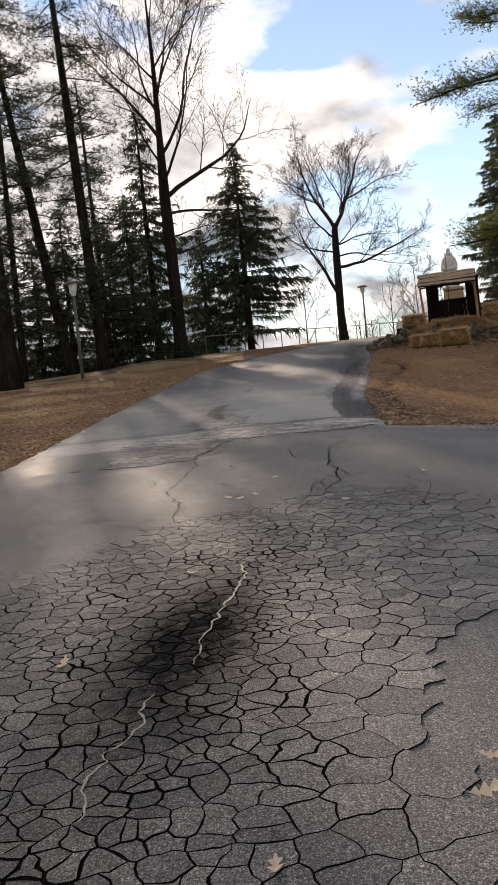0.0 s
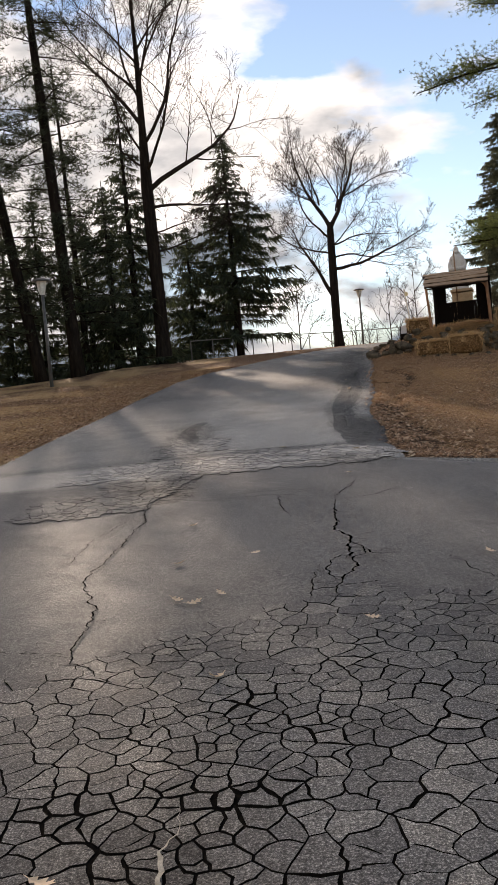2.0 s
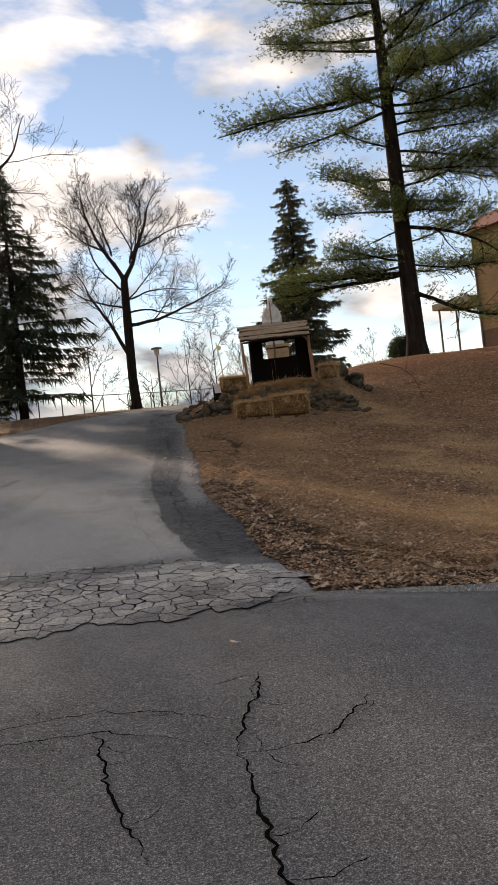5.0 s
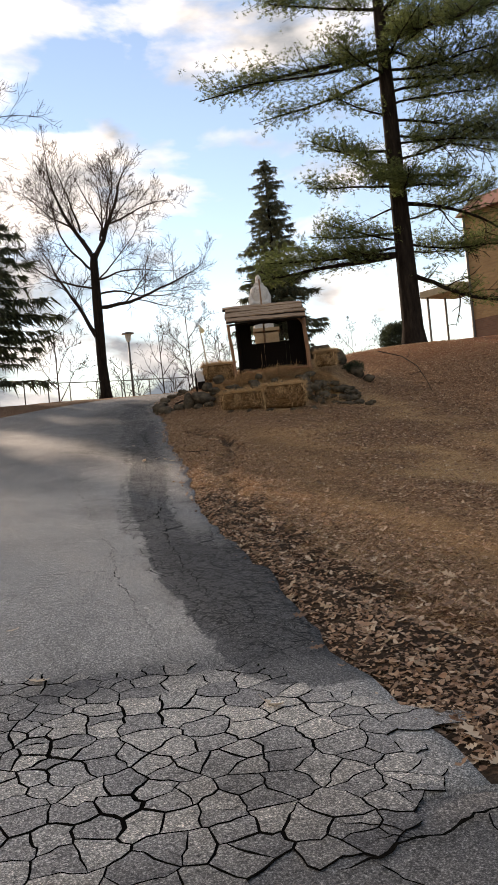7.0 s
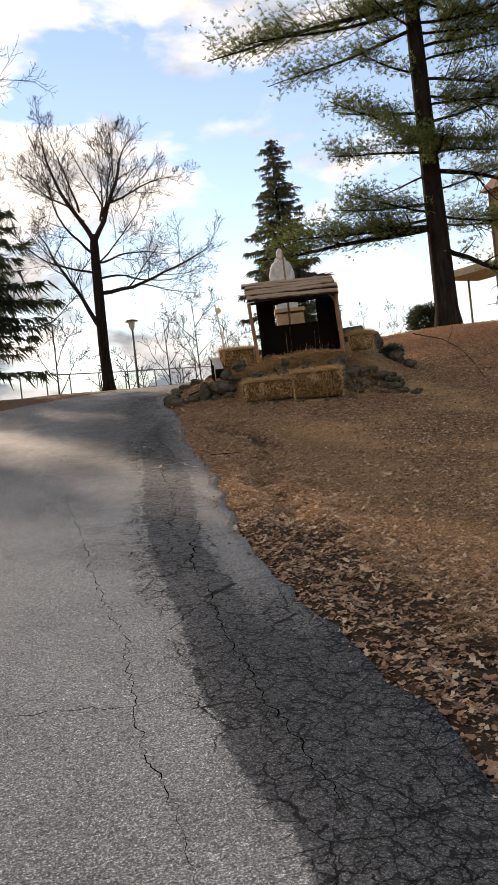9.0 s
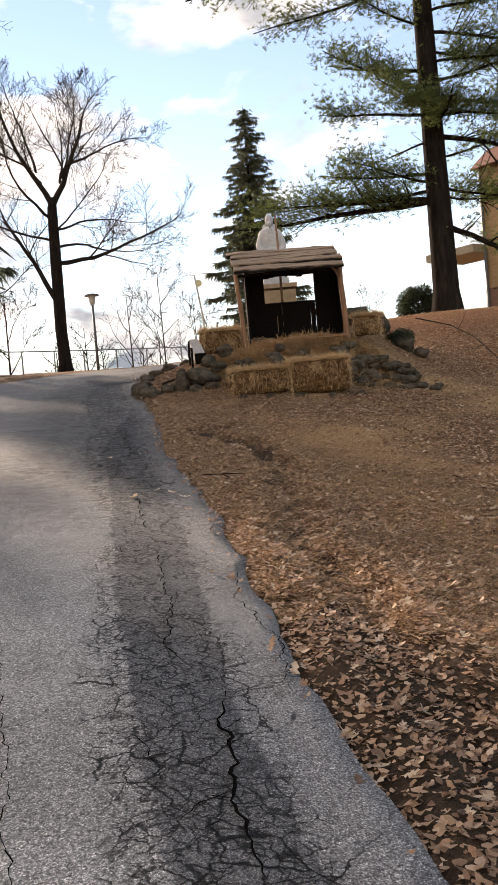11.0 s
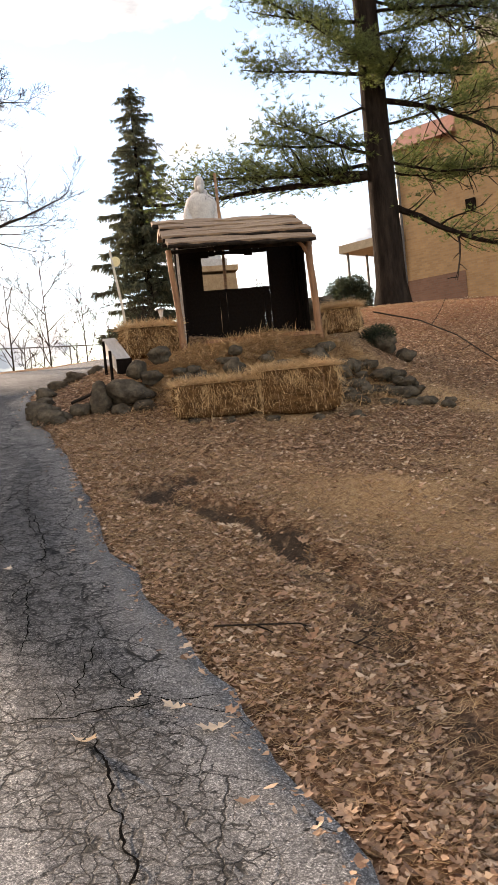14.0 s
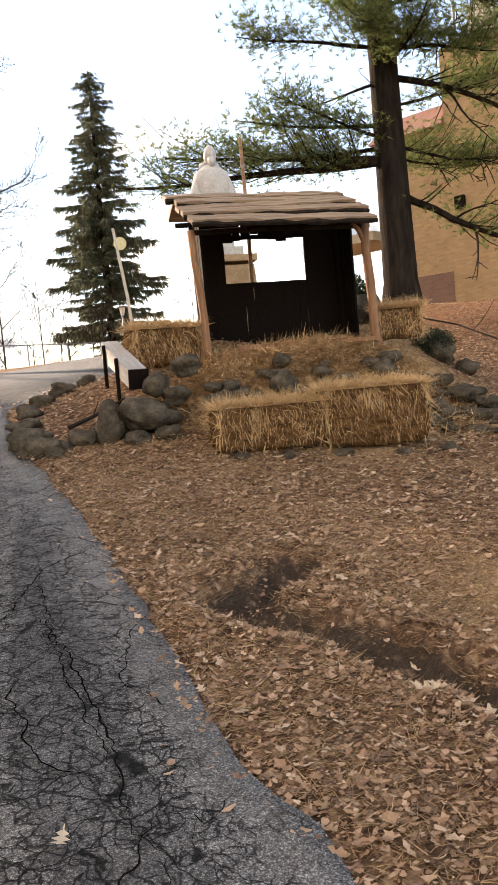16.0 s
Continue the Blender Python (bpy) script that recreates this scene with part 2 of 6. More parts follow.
def make_lawn():
    n = Nodes("dry_lawn")

    def field(attribute):
        a = n.t.nodes.new("ShaderNodeAttribute")
        a.attribute_name = attribute
        return a.outputs["Fac"]

    b = n.noise(6, 6, 0.7)
    c = n.noise(60, 4, 0.75, n.stretch((1, 2.0, 1)))
    d = n.noise(22, 5, 0.75)
    # matted thatch under the leaves, with the gaps' shade painted in as dark blotches
    col = n.ramp(c, [(0.33, (0.06, 0.034, 0.021)), (0.5, (0.25, 0.143, 0.083)), (0.68, (0.52, 0.34, 0.205))])
    col = n.mix(n.ramp(d, [(0.42, (0.75,)), (0.58, (0,))]), col, (0.085, 0.046, 0.028))
    # small broken leaves pressed flat, the shade round each put into darker rims
    warp = n.node("ShaderNodeTexNoise", Scale=14.0, Detail=3.0)
    n.link(n.co, warp.inputs["Vector"])
    add = n.t.nodes.new("ShaderNodeVectorMath")
    add.operation = "MULTIPLY_ADD"
    add.inputs[1].default_value = (0.1, 0.1, 0.1)
    n.link(warp.outputs["Color"], add.inputs[0])
    n.link(n.co, add.inputs[2])
    vor = n.node("ShaderNodeTexVoronoi", Scale=17.0)
    n.link(add.outputs["Vector"], vor.inputs["Vector"])
    sep = n.t.nodes.new("ShaderNodeSeparateColor")
    n.link(vor.outputs["Color"], sep.inputs[0])
    litter = n.ramp(sep.outputs[0], [(0.0, (0.06, 0.03, 0.019)), (0.4, (0.27, 0.145, 0.088)), (0.75, (0.5, 0.31, 0.195)), (1.0, (0.72, 0.52, 0.36))])
    litter = n.mix(n.ramp(vor.outputs["Distance"], [(0.25, (0,)), (0.6, (0.85,))]), litter, (0.05, 0.026, 0.016))
    col = n.mix(n.ramp(b, [(0.4, (0.2,)), (0.58, (0.85,))]), col, litter)
    # open patches of dry yellow grass
    straw = n.ramp(c, [(0.34, (0.1, 0.055, 0.028)), (0.5, (0.46, 0.29, 0.145)), (0.64, (0.74, 0.53, 0.3))])
    open_share = n.ramp(n.math("ADD", field("grassy"), n.math("MULTIPLY", n.math("SUBTRACT", d, 0.5), 1.1)), [(0.4, (0,)), (0.75, (0.85,))])
    col = n.mix(open_share, col, straw)
    # shed needles, rusty, under the pine
    rust = n.ramp(c, [(0.3, (0.08, 0.03, 0.018)), (0.5, (0.3, 0.125, 0.068)), (0.7, (0.5, 0.26, 0.15))])
    col = n.mix(n.ramp(n.math("ADD", field("rusty"), n.math("MULTIPLY", n.math("SUBTRACT", b, 0.5), 0.8)), [(0.35, (0,)), (0.75, (0.8,))]), col, rust)
    dirt = n.mix(n.ramp(n.noise(11, 4, 0.7), [(0.5, (0,)), (0.66, (0.4,))]), n.ramp(c, [(0.3, (0.022, 0.016, 0.012)), (0.7, (0.1, 0.073, 0.052))]), litter)
    share = n.ramp(n.math("ADD", field("mud"), n.math("MULTIPLY", n.math("SUBTRACT", b, 0.5), 1.1)), [(0.35, (0,)), (0.6, (1,))])
    col = n.mix(n.math("MULTIPLY", share, 0.95), col, dirt)
    height = n.math("ADD", n.math("ADD", b, n.math("MULTIPLY", c, 0.7)), n.math("MULTIPLY", sep.outputs[1], 0.6))
    return n.done(col, 0.95, height, 0.9, 0.03, 0.03)


def translucent(m, share):
    """Lets part of the light through a thin leaf or needle."""
    t = m.node_tree
    b = t.nodes["Principled BSDF"]
    tr = t.nodes.new("ShaderNodeBsdfTranslucent")
    mx = t.nodes.new("ShaderNodeMixShader")
    mx.inputs["Fac"].default_value = share
    t.links.new(b.inputs["Base Color"].links[0].from_socket, tr.inputs["Color"])
    t.links.new(b.outputs["BSDF"], mx.inputs[1])
    t.links.new(tr.outputs["BSDF"], mx.inputs[2])
    t.links.new(mx.outputs["Shader"], t.nodes["Material Output"].inputs["Surface"])
    return m


def leaf_material(name, colours):
    n = Nodes(name)
    geo = n.t.nodes.new("ShaderNodeNewGeometry")
    col = n.ramp(geo.outputs["Random Per Island"], [(i / (len(colours) - 1), c) for i, c in enumerate(colours)])
    col = n.mix(0.3, col, n.ramp(n.noise(45, 4, 0.7), [(0.3, (0.06, 0.03, 0.018)), (0.7, (0.55, 0.36, 0.22))]))
    return translucent(n.done(col, 0.75, None), 0.25)


M_ASPHALT = make_asphalt("asphalt", 1.4)
M_ASPHALT_PIECE = make_asphalt("asphalt_broken", 1.5, 0.0)
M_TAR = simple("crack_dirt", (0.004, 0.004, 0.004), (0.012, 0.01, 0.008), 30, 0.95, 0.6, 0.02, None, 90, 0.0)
M_PALE = simple("pale_debris", (0.22, 0.2, 0.16), (0.42, 0.39, 0.33), 25, 0.9, 0.6, 0.02)
M_LAWN = make_lawn()
M_LEAF = leaf_material("oak_leaves", [(0.05, 0.025, 0.016), (0.24, 0.12, 0.07), (0.5, 0.3, 0.18), (0.1, 0.05, 0.03), (0.62, 0.4, 0.25), (0.2, 0.095, 0.052), (0.78, 0.58, 0.41), (0.34, 0.165, 0.085), (0.46, 0.28, 0.165), (0.07, 0.036, 0.022)])
M_LEAFPALE = leaf_material("pale_leaves", [(0.52, 0.39, 0.26), (0.7, 0.57, 0.42), (0.6, 0.42, 0.27)])
M_GRASS = leaf_material("dry_grass", [(0.08, 0.042, 0.022), (0.45, 0.275, 0.135), (0.22, 0.125, 0.062), (0.62, 0.42, 0.22), (0.14, 0.075, 0.038), (0.74, 0.53, 0.3), (0.34, 0.2, 0.09)])
M_BARK = simple("dark_bark", (0.011, 0.0085, 0.007), (0.036, 0.028, 0.022), 6, 0.95, 0.9, 0.04, (1, 1, 0.22), 14, 0.03)
M_TWIG = simple("twig_bark", (0.018, 0.014, 0.011), (0.045, 0.034, 0.027), 8, 0.95, 0.4, 0.01, None, None, 0.03)
M_NEEDLE = simple("spruce_needles", (0.026, 0.036, 0.022), (0.064, 0.08, 0.04), 2.0, 0.75, 0.2, 0.01, None, 12, 0.3, 0.5)
M_PINE = simple("pine_needles", (0.05, 0.08, 0.026), (0.2, 0.235, 0.075), 1.2, 0.65, 0.2, 0.01, None, 9, 0.35, 0.5)
M_STRAW = simple("straw", (0.4, 0.225, 0.095), (0.74, 0.52, 0.28), 5, 0.8, 0.6, 0.02, (1, 1, 3), 45, None, 0.5)
M_WOODOLD = simple("weathered_wood", (0.16, 0.085, 0.045), (0.36, 0.22, 0.13), 3.5, 0.85, 0.5, 0.012, (0.5, 6, 6), 12)
M_WOODPOST = simple("bark_stripped_post", (0.16, 0.075, 0.038), (0.33, 0.17, 0.085), 3.5, 0.85, 0.5, 0.012, (5, 5, 0.7), 12)
M_WOODROOF = simple("split_slab_wood", (0.15, 0.092, 0.058), (0.42, 0.295, 0.19), 3.0, 0.85, 0.7, 0.015, (0.6, 9, 9), 16)
M_PALEWOOD = simple("pale_stick", (0.45, 0.4, 0.32), (0.6, 0.55, 0.46), 6, 0.8)
M_GREYWOOD = simple("grey_board", (0.26, 0.24, 0.22), (0.4, 0.38, 0.35), 4, 0.8, 0.4, 0.008, (0.6, 7, 7))
M_TAG = simple("yellowish_tag", (0.6, 0.5, 0.25), (0.7, 0.62, 0.36), 6, 0.6)
# dirty straw, with the shade of strands and bale fronts put into the colour
M_STRAWSHADE = simple("packed_straw_shaded", (0.045, 0.023, 0.01), (0.2, 0.108, 0.046), 9, 0.9, 0.9, 0.03, (1, 1, 2.5), 55, 0.0)
# near black: the shade inside the hut is put into its boards' colour
M_WOODDARK_SHADE = simple("dark_wood_with_shade", (0.007, 0.005, 0.004), (0.014, 0.01, 0.008), 4, 0.9, 0.5, 0.012, (6, 6, 0.5), 14, 0.05)
M_ROCK = simple("field_stone", (0.032, 0.026, 0.019), (0.15, 0.122, 0.088), 5, 0.95, 1.0, 0.06, None, 24, 0.05)
M_STATUE = simple("pale_stone", (0.4, 0.385, 0.36), (0.56, 0.54, 0.5), 5, 0.7, 0.3, 0.01)
M_PEDESTAL = simple("tan_stone", (0.3, 0.2, 0.11), (0.45, 0.33, 0.19), 5, 0.85, 0.4, 0.01)
M_METAL = simple("grey_metal", (0.06, 0.06, 0.06), (0.13, 0.13, 0.125), 12, 0.5)


def make_brick(name, c1, c2, mortar):
    n = Nodes(name)
    swap = n.t.nodes.new("ShaderNodeSeparateXYZ")
    n.link(n.co, swap.inputs[0])
    join = n.t.nodes.new("ShaderNodeCombineXYZ")
    n.link(n.math("ADD", swap.outputs["X"], swap.outputs["Y"]), join.inputs[0])
    n.link(swap.outputs["Z"], join.inputs[1])
    br = n.node("ShaderNodeTexBrick", Scale=1.0)
    br.inputs["Brick Width"].default_value, br.inputs["Row Height"].default_value, br.inputs["Mortar Size"].default_value = 0.3, 0.1, 0.012
    br.inputs["Color1"].default_value, br.inputs["Color2"].default_value, br.inputs["Mortar"].default_value = (*c1, 1), (*c2, 1), (*mortar, 1)
    n.link(join.outputs[0], br.inputs["Vector"])
    col = n.mix(0.3, br.outputs["Color"], n.ramp(n.noise(0.7, 5, 0.65), [(0.3, tuple(v * 0.6 for v in c1)), (0.7, tuple(v * 1.3 for v in c2))]))
    return n.done(col, 0.85, br.outputs["Fac"], -0.4, 0.01)


M_BRICK = make_brick("tan_brick", (0.25, 0.15, 0.068), (0.36, 0.23, 0.112), (0.27, 0.2, 0.13))
M_BRICKDARK = make_brick("brown_brick", (0.13, 0.065, 0.042), (0.18, 0.097, 0.062), (0.14, 0.1, 0.076))
M_TILE = simple("red_roof_tile", (0.14, 0.055, 0.038), (0.24, 0.1, 0.068), 3, 0.8)
M_CREAM = simple("cream_paint", (0.28, 0.23, 0.15), (0.4, 0.33, 0.23), 3, 0.7)
M_LAMP = simple("lamp_glass", (0.55, 0.55, 0.5), (0.7, 0.7, 0.66), 4, 0.4)

M_FARSPRUCE = simple("far_spruce_needles", (0.05, 0.06, 0.036), (0.11, 0.12, 0.07), 2.0, 0.75, 0.2, 0.01, None, 12, 0.3, 0.5)
translucent(M_FARSPRUCE, 0.35)
translucent(M_NEEDLE, 0.35)
translucent(M_PINE, 0.5)


# ---- mesh helpers ----
class MB:
    """Vertices and faces that become one mesh."""

    def __init__(self):
        self.v, self.f = [], []

    def add(self, verts, faces):
        k = len(self.v)
        self.v.extend(tuple(p) for p in verts)
        self.f.extend(tuple(i + k for i in f) for f in faces)

    def tube(self, pts, radii, sides=6, cap=True):
        pts = [Vector(p) for p in pts]
        rings = []
        side = None
        for i, p in enumerate(pts):
            d = (pts[min(i + 1, len(pts) - 1)] - pts[max(i - 1, 0)]).normalized()
            if side is None:
                side = d.orthogonal().normalized()
            side = (side - d * side.dot(d)).normalized()
            up = d.cross(side)
            rings.append([p + (side * math.cos(a) + up * math.sin(a)) * radii[i] for a in (2 * math.pi * k / sides for k in range(sides))])
        verts = [q for ring in rings for q in ring]
        faces = []
        for i in range(len(pts) - 1):
            for k in range(sides):
                a, b = i * sides + k, i * sides + (k + 1) % sides
                faces.append((a, b, b + sides, a + sides))
        if cap:
            faces.append(tuple(range(sides))[::-1])
            faces.append(tuple((len(pts) - 1) * sides + k for k in range(sides)))
        self.add(verts, faces)

    def box(self, m, sx, sy, sz, taper=1.0):
        co = [(-1, -1, 0), (1, -1, 0), (1, 1, 0), (-1, 1, 0)]
        vs = [m @ Vector((x * sx / 2, y * sy / 2, 0)) for x, y, _ in co] + [m @ Vector((x * sx / 2 * taper, y * sy / 2 * taper, sz)) for x, y, _ in co]
        self.add(vs, [(3, 2, 1, 0), (4, 5, 6, 7), (0, 1, 5, 4), (1, 2, 6, 5), (2, 3, 7, 6), (3, 0, 4, 7)])

    def mesh(self, name, smooth=False):
        me = bpy.data.meshes.new(name)
        me.from_pydata(self.v, [], self.f)
        if smooth:
            me.polygons.foreach_set("use_smooth", [True] * len(me.polygons))
        me.update()
        return me


def part(name, made, material, parent=None, label="", smooth=False):
    me = made.mesh(name, smooth) if isinstance(made, MB) else made
    if not me.materials:
        me.materials.append(material)
    ob = new(name, me)
    if parent:
        ob.parent = parent
    if label:
        tagged(ob, label)
    return ob


def thing(name, m, label, category, group="", kind=""):
    ob = new(name)
    ob.matrix_world = m
    return tagged(ob, label, category, group, kind)


# ---- the lie of the land ----
def smooth01(a, b, v):
    t = min(1.0, max(0.0, (v - a) / (b - a)))
    return t * t * (3 - 2 * t)


def lerp_table(table, v):
    if v <= table[0][0]:
        return table[0][1]
    for (a, p), (b, q) in zip(table, table[1:]):
        if v <= b:
            return p + (q - p) * (v - a) / (b - a)
    return table[-1][1]


def rise(y):
    y = max(y, -25.0)
    if y < 38:
        return -0.12 + 0.055 * y + 0.0011 * y * y
    t = min(y - 38, 25)
    return 3.558 + 0.045 * t + 0.0936 * 6 * (1 - math.exp(-t / 6))


BROW = [(-60, 26), (-30, 29), (-12, 34.5), (-7, 38.5), (-3.4, 46), (0, 52), (6, 58.5), (12, 63), (20, 70), (30, 90), (60, 120)]
LEFT_EDGE = [(-30, -5.5), (2, -4.6), (12, -3.85), (15.2, -3.75), (19.5, -3.5), (22.5, -3.15), (26.5, -2.75), (31.5, -2.0), (34.4, -0.9), (37, 0.8), (40, 3.0), (44, 5.6), (48, 8.6), (53, 13.5)]
RIGHT_EDGE = [(13.45, 2.25), (15, 2.33), (16.7, 2.54), (18.5, 2.66), (20.1, 2.82), (21.6, 3.1), (24.0, 3.58), (26.2, 3.87), (27.4, 3.98), (28.3, 4.2), (30.5, 4.64), (32.1, 4.85), (33.5, 4.95), (36, 5.6), (39, 7.4), (42, 10.2), (45, 13.6), (48, 17.5), (53, 24)]


RUT = [(5.35, 28.9), (4.75, 28.65), (4.9, 28.15), (5.1, 27.6), (5.12, 27.1), (5.0, 26.4), (4.85, 25.6), (4.4, 24.4), (3.95, 23.1), (3.7, 21.6), (3.35, 20.0), (3.1, 18.4), (2.95, 16.6), (3.2, 15.2), (4.0, 14.3), (6.5, 14.2)]


def rut_distance(x, y):
    best = 9.0
    for (ax, ay), (bx, by) in zip(RUT, RUT[1:]):
        dx, dy = bx - ax, by - ay
        u = min(1.0, max(0.0, ((x - ax) * dx + (y - ay) * dy) / (dx * dx + dy * dy)))
        best = min(best, math.hypot(x - ax - u * dx, y - ay - u * dy))
    return best + 0.11 * noise.noise(Vector((x * 2.1, y * 2.1, 21))) + 0.07 * noise.noise(Vector((x * 6, y * 6, 22)))


def land(x, y):
    z = rise(y)
    z -= 0.136 * min(max(0.0, x - 2.0), 9) * (1 - smooth01(15, 33, y))
    s = 0.45 * x + 0.89 * y
    z += (5.05 - z) * smooth01(32.0, 43.5, s) * smooth01(8.5, 15, x) if z < 5.05 else 0.0
    z += 1.15 * math.exp(-((x - 8.6) / 2.6) ** 2 - ((y - 34.2) / 2.1) ** 2)
    z += 0.36 * math.exp(-((x - 8.3) / 1.6) ** 2 - ((y - 32.35) / 0.6) ** 2)
    z += 0.45 * math.exp(-((x - 10.5) / 0.95) ** 2 - ((y - 34.0) / 0.8) ** 2)
    if 13 < y < 31 and x < 7:
        d = rut_distance(x, y)
        deep = 0.05 + 0.13 * smooth01(25.8, 27.2, y)
        z += -deep * math.exp(-(d / 0.15) ** 2) + 0.05 * math.exp(-((d - 0.32) / 0.12) ** 2) + (0.06 + 0.05 * smooth01(25.8, 27.2, y)) * noise.noise(Vector((x * 7, y * 7, 23))) * math.exp(-(d / 0.35) ** 2)
    # low bank along the open front of the hut
    u, b = 0.949 * (x - 7.3) - 0.316 * (y - 33.26), 0.316 * (x - 7.3) + 0.949 * (y - 33.26)
    z += (0.1 + 0.06 * abs(u - 1.04)) * math.exp(-((u - 1.04) / 1.6) ** 4 - ((b + 0.05) / 0.5) ** 2)
    z -= 0.38 * math.exp(-((x - 8.5) / 0.95) ** 2 - ((y - 33.65) / 0.42) ** 2)
    over = y - lerp_table(BROW, x)
    if over > 0:
        z -= 26 * (1 - math.exp(-(over / 26) ** 1.5)) if over < 200 else 26
    return z


def spaced(stops):
    out = []
    for a, b, step in stops:
        n = max(1, round((b - a) / step))
        out += [a + (b - a) * i / n for i in range(n)]
    return out + [stops[-1][1]]


XS = spaced([(-900, -100, 200), (-100, -20, 10), (-20, -6, 1), (-6, 2, 0.25), (2, 9, 0.09), (9, 14, 0.25), (14, 34, 1), (34, 100, 8), (100, 900, 200)])
YS = spaced([(-300, -20, 40), (-20, 0, 2), (0, 13, 0.5), (13, 32, 0.1), (32, 36, 0.2), (36, 70, 1), (70, 150, 8), (150, 1500, 150)])


def lawn_relief(x, y):
    return 0.035 * noise.noise(Vector((x * 0.9, y * 0.9, 3))) + 0.018 * noise.noise(Vector((x * 3.1, y * 3.1, 7))) + 0.008 * noise.noise(Vector((x * 9, y * 9, 2)))


def edge_shift(y):
    return 0.08 * noise.noise(Vector((y * 1.7, 5, 1))) + 0.05 * noise.noise(Vector((y * 4.5, 9, 1)))


def outside(x, y):
    """Metres beyond the edge of the drive; negative on it."""
    left = lerp_table(LEFT_EDGE, y) + 0.05 * noise.noise(Vector((y * 2.3, 0, 1))) - x
    if y < 13.42:
        return max(left, y - 13.42 if x > 2.3 else left)
    right = x - lerp_table(RIGHT_EDGE, y) - edge_shift(y)
    if y < 13.8 and x > 2.3:
        right = min(right, y - 13.42)
    return max(left, right)


def ground_z(x, y):
    z = land(x, y)
    if y > 54 or y < -30:
        return z + lawn_relief(x, y)
    e = outside(x, y)
    if e < -0.12:
        return z - 0.08
    k = smooth01(-0.12, 0.22, e)
    return z - 0.05 * (1 - k) + k * (lawn_relief(x, y) + 0.02)


def mud_share(x, y):
    """Bare mud in the wheel rut and along the ragged road edge."""
    if not (12.5 < y < 34 and 1.5 < x < 9):
        return 0.0
    d = rut_distance(x, y)
    m = (1.0 - smooth01(0.08, 0.28, d)) * (0.6 + 0.4 * smooth01(25.5, 26.8, y)) * (0.55 + 0.45 * smooth01(-0.9 if y > 26.5 else -0.2, 0.3, noise.noise(Vector((x * 0.9, y * 0.9, 77)))))
    e = x - lerp_table(RIGHT_EDGE, max(y, 13.45))
    if y < 23:
        m = max(m, (1 - smooth01(0.3, 1.5, e)) * (1 - smooth01(20, 24, y)) * 0.85, (1 - smooth01(0.4, 1.4, y - 13.4)) * 0.7)
    return min(1.0, max(0.0, m + 0.25 * noise.noise(Vector((x * 2, y * 2, 31))) * (m > 0.05)))


ground_mesh = MB()
ground_mesh.v = [(x, y, ground_z(x, y)) for y in YS for x in XS]
nx = len(XS)
ground_mesh.f = [(j * nx + i, j * nx + i + 1, (j + 1) * nx + i + 1, (j + 1) * nx + i) for j in range(len(YS) - 1) for i in range(nx - 1)]
ground = part("ground", ground_mesh, M_LAWN, None, "", True)
mud = ground.data.attributes.new("mud", "FLOAT", "POINT")
mud.data.foreach_set("value", [mud_share(v[0], v[1]) for v in ground_mesh.v])
tagged(ground, "dry brown lawn covered in fallen leaves", "ground", "", "structure")


def patch(x, y, seed, freq):
    return 0.5 + 0.9 * noise.noise(Vector((x * freq, y * freq, seed))) + 0.35 * noise.noise(Vector((x * freq * 2.7, y * freq * 2.7, seed + 5)))


def grassy_at(x, y):
    """Where grass shows between the leaves: the open middle of the lawn, and the bank across the drive."""
    if x < 0:
        return min(1.0, max(0.0, patch(x, y, 71, 0.5) + 0.05))
    if not (13 < y < 46 and x < 22):
        return 0.4
    e = x - lerp_table(RIGHT_EDGE, max(13.45, y))
    return min(1.0, max(0.0, (patch(x, y, 71, 0.42) - 0.08 + 0.6 * math.exp(-((x - 7.2) / 2.2) ** 2 - ((y - 17.8) / 1.1) ** 2)) * smooth01(0.9, 2.4, e) * (1 - 0.55 * smooth01(9, 13, x))))


def rusty_at(x, y):
    return max(0.0, 1 - math.hypot(x - 16.5, (y - 39.0) * 0.85) / 7.5) if x > 0 else 0.0


for field_name, field_at in (("grassy", grassy_at), ("rusty", rusty_at)):
    at = ground.data.attributes.new(field_name, "FLOAT", "POINT")
    at.data.foreach_set("value", [field_at(v[0], v[1]) for v in ground_mesh.v])


# ---- the drive ----
def road_strip():
    mb = MB()
    ys = spaced([(-30, 0, 1.5), (0, 36, 0.2), (36, 53, 0.4)])
    cols = 60

    def row(y, b):
        a = lerp_table(LEFT_EDGE, y) + 0.05 * noise.noise(Vector((y * 2.3, 0, 1)))
        mb.v.append((a - 0.04, y, land(a, y) - 0.1))
        for i in range(cols + 1):
            x = a + (b - a) * i / cols
            mb.v.append((x, y, land(x, y) + 0.012))
        mb.v.append((b + 0.04, y, land(b, y) - 0.1))

    for y in ys:
        if y < 13.4:
            row(y, 14.0)
    row(13.4, 14.0)
    row(13.44, lerp_table(RIGHT_EDGE, 13.45))
    for y in ys:
        if y > 13.46:
            row(y, lerp_table(RIGHT_EDGE, y) + edge_shift(y))
    n = cols + 3
    mb.f = [(j * n + i, j * n + i + 1, (j + 1) * n + i + 1, (j + 1) * n + i) for j in range(len(mb.v) // n - 1) for i in range(n - 1)]
    return mb


road = part("road", road_strip(), M_ASPHALT, None, "", True)
tagged(road, "worn grey asphalt drive with alligator cracks", "road", "", "structure")


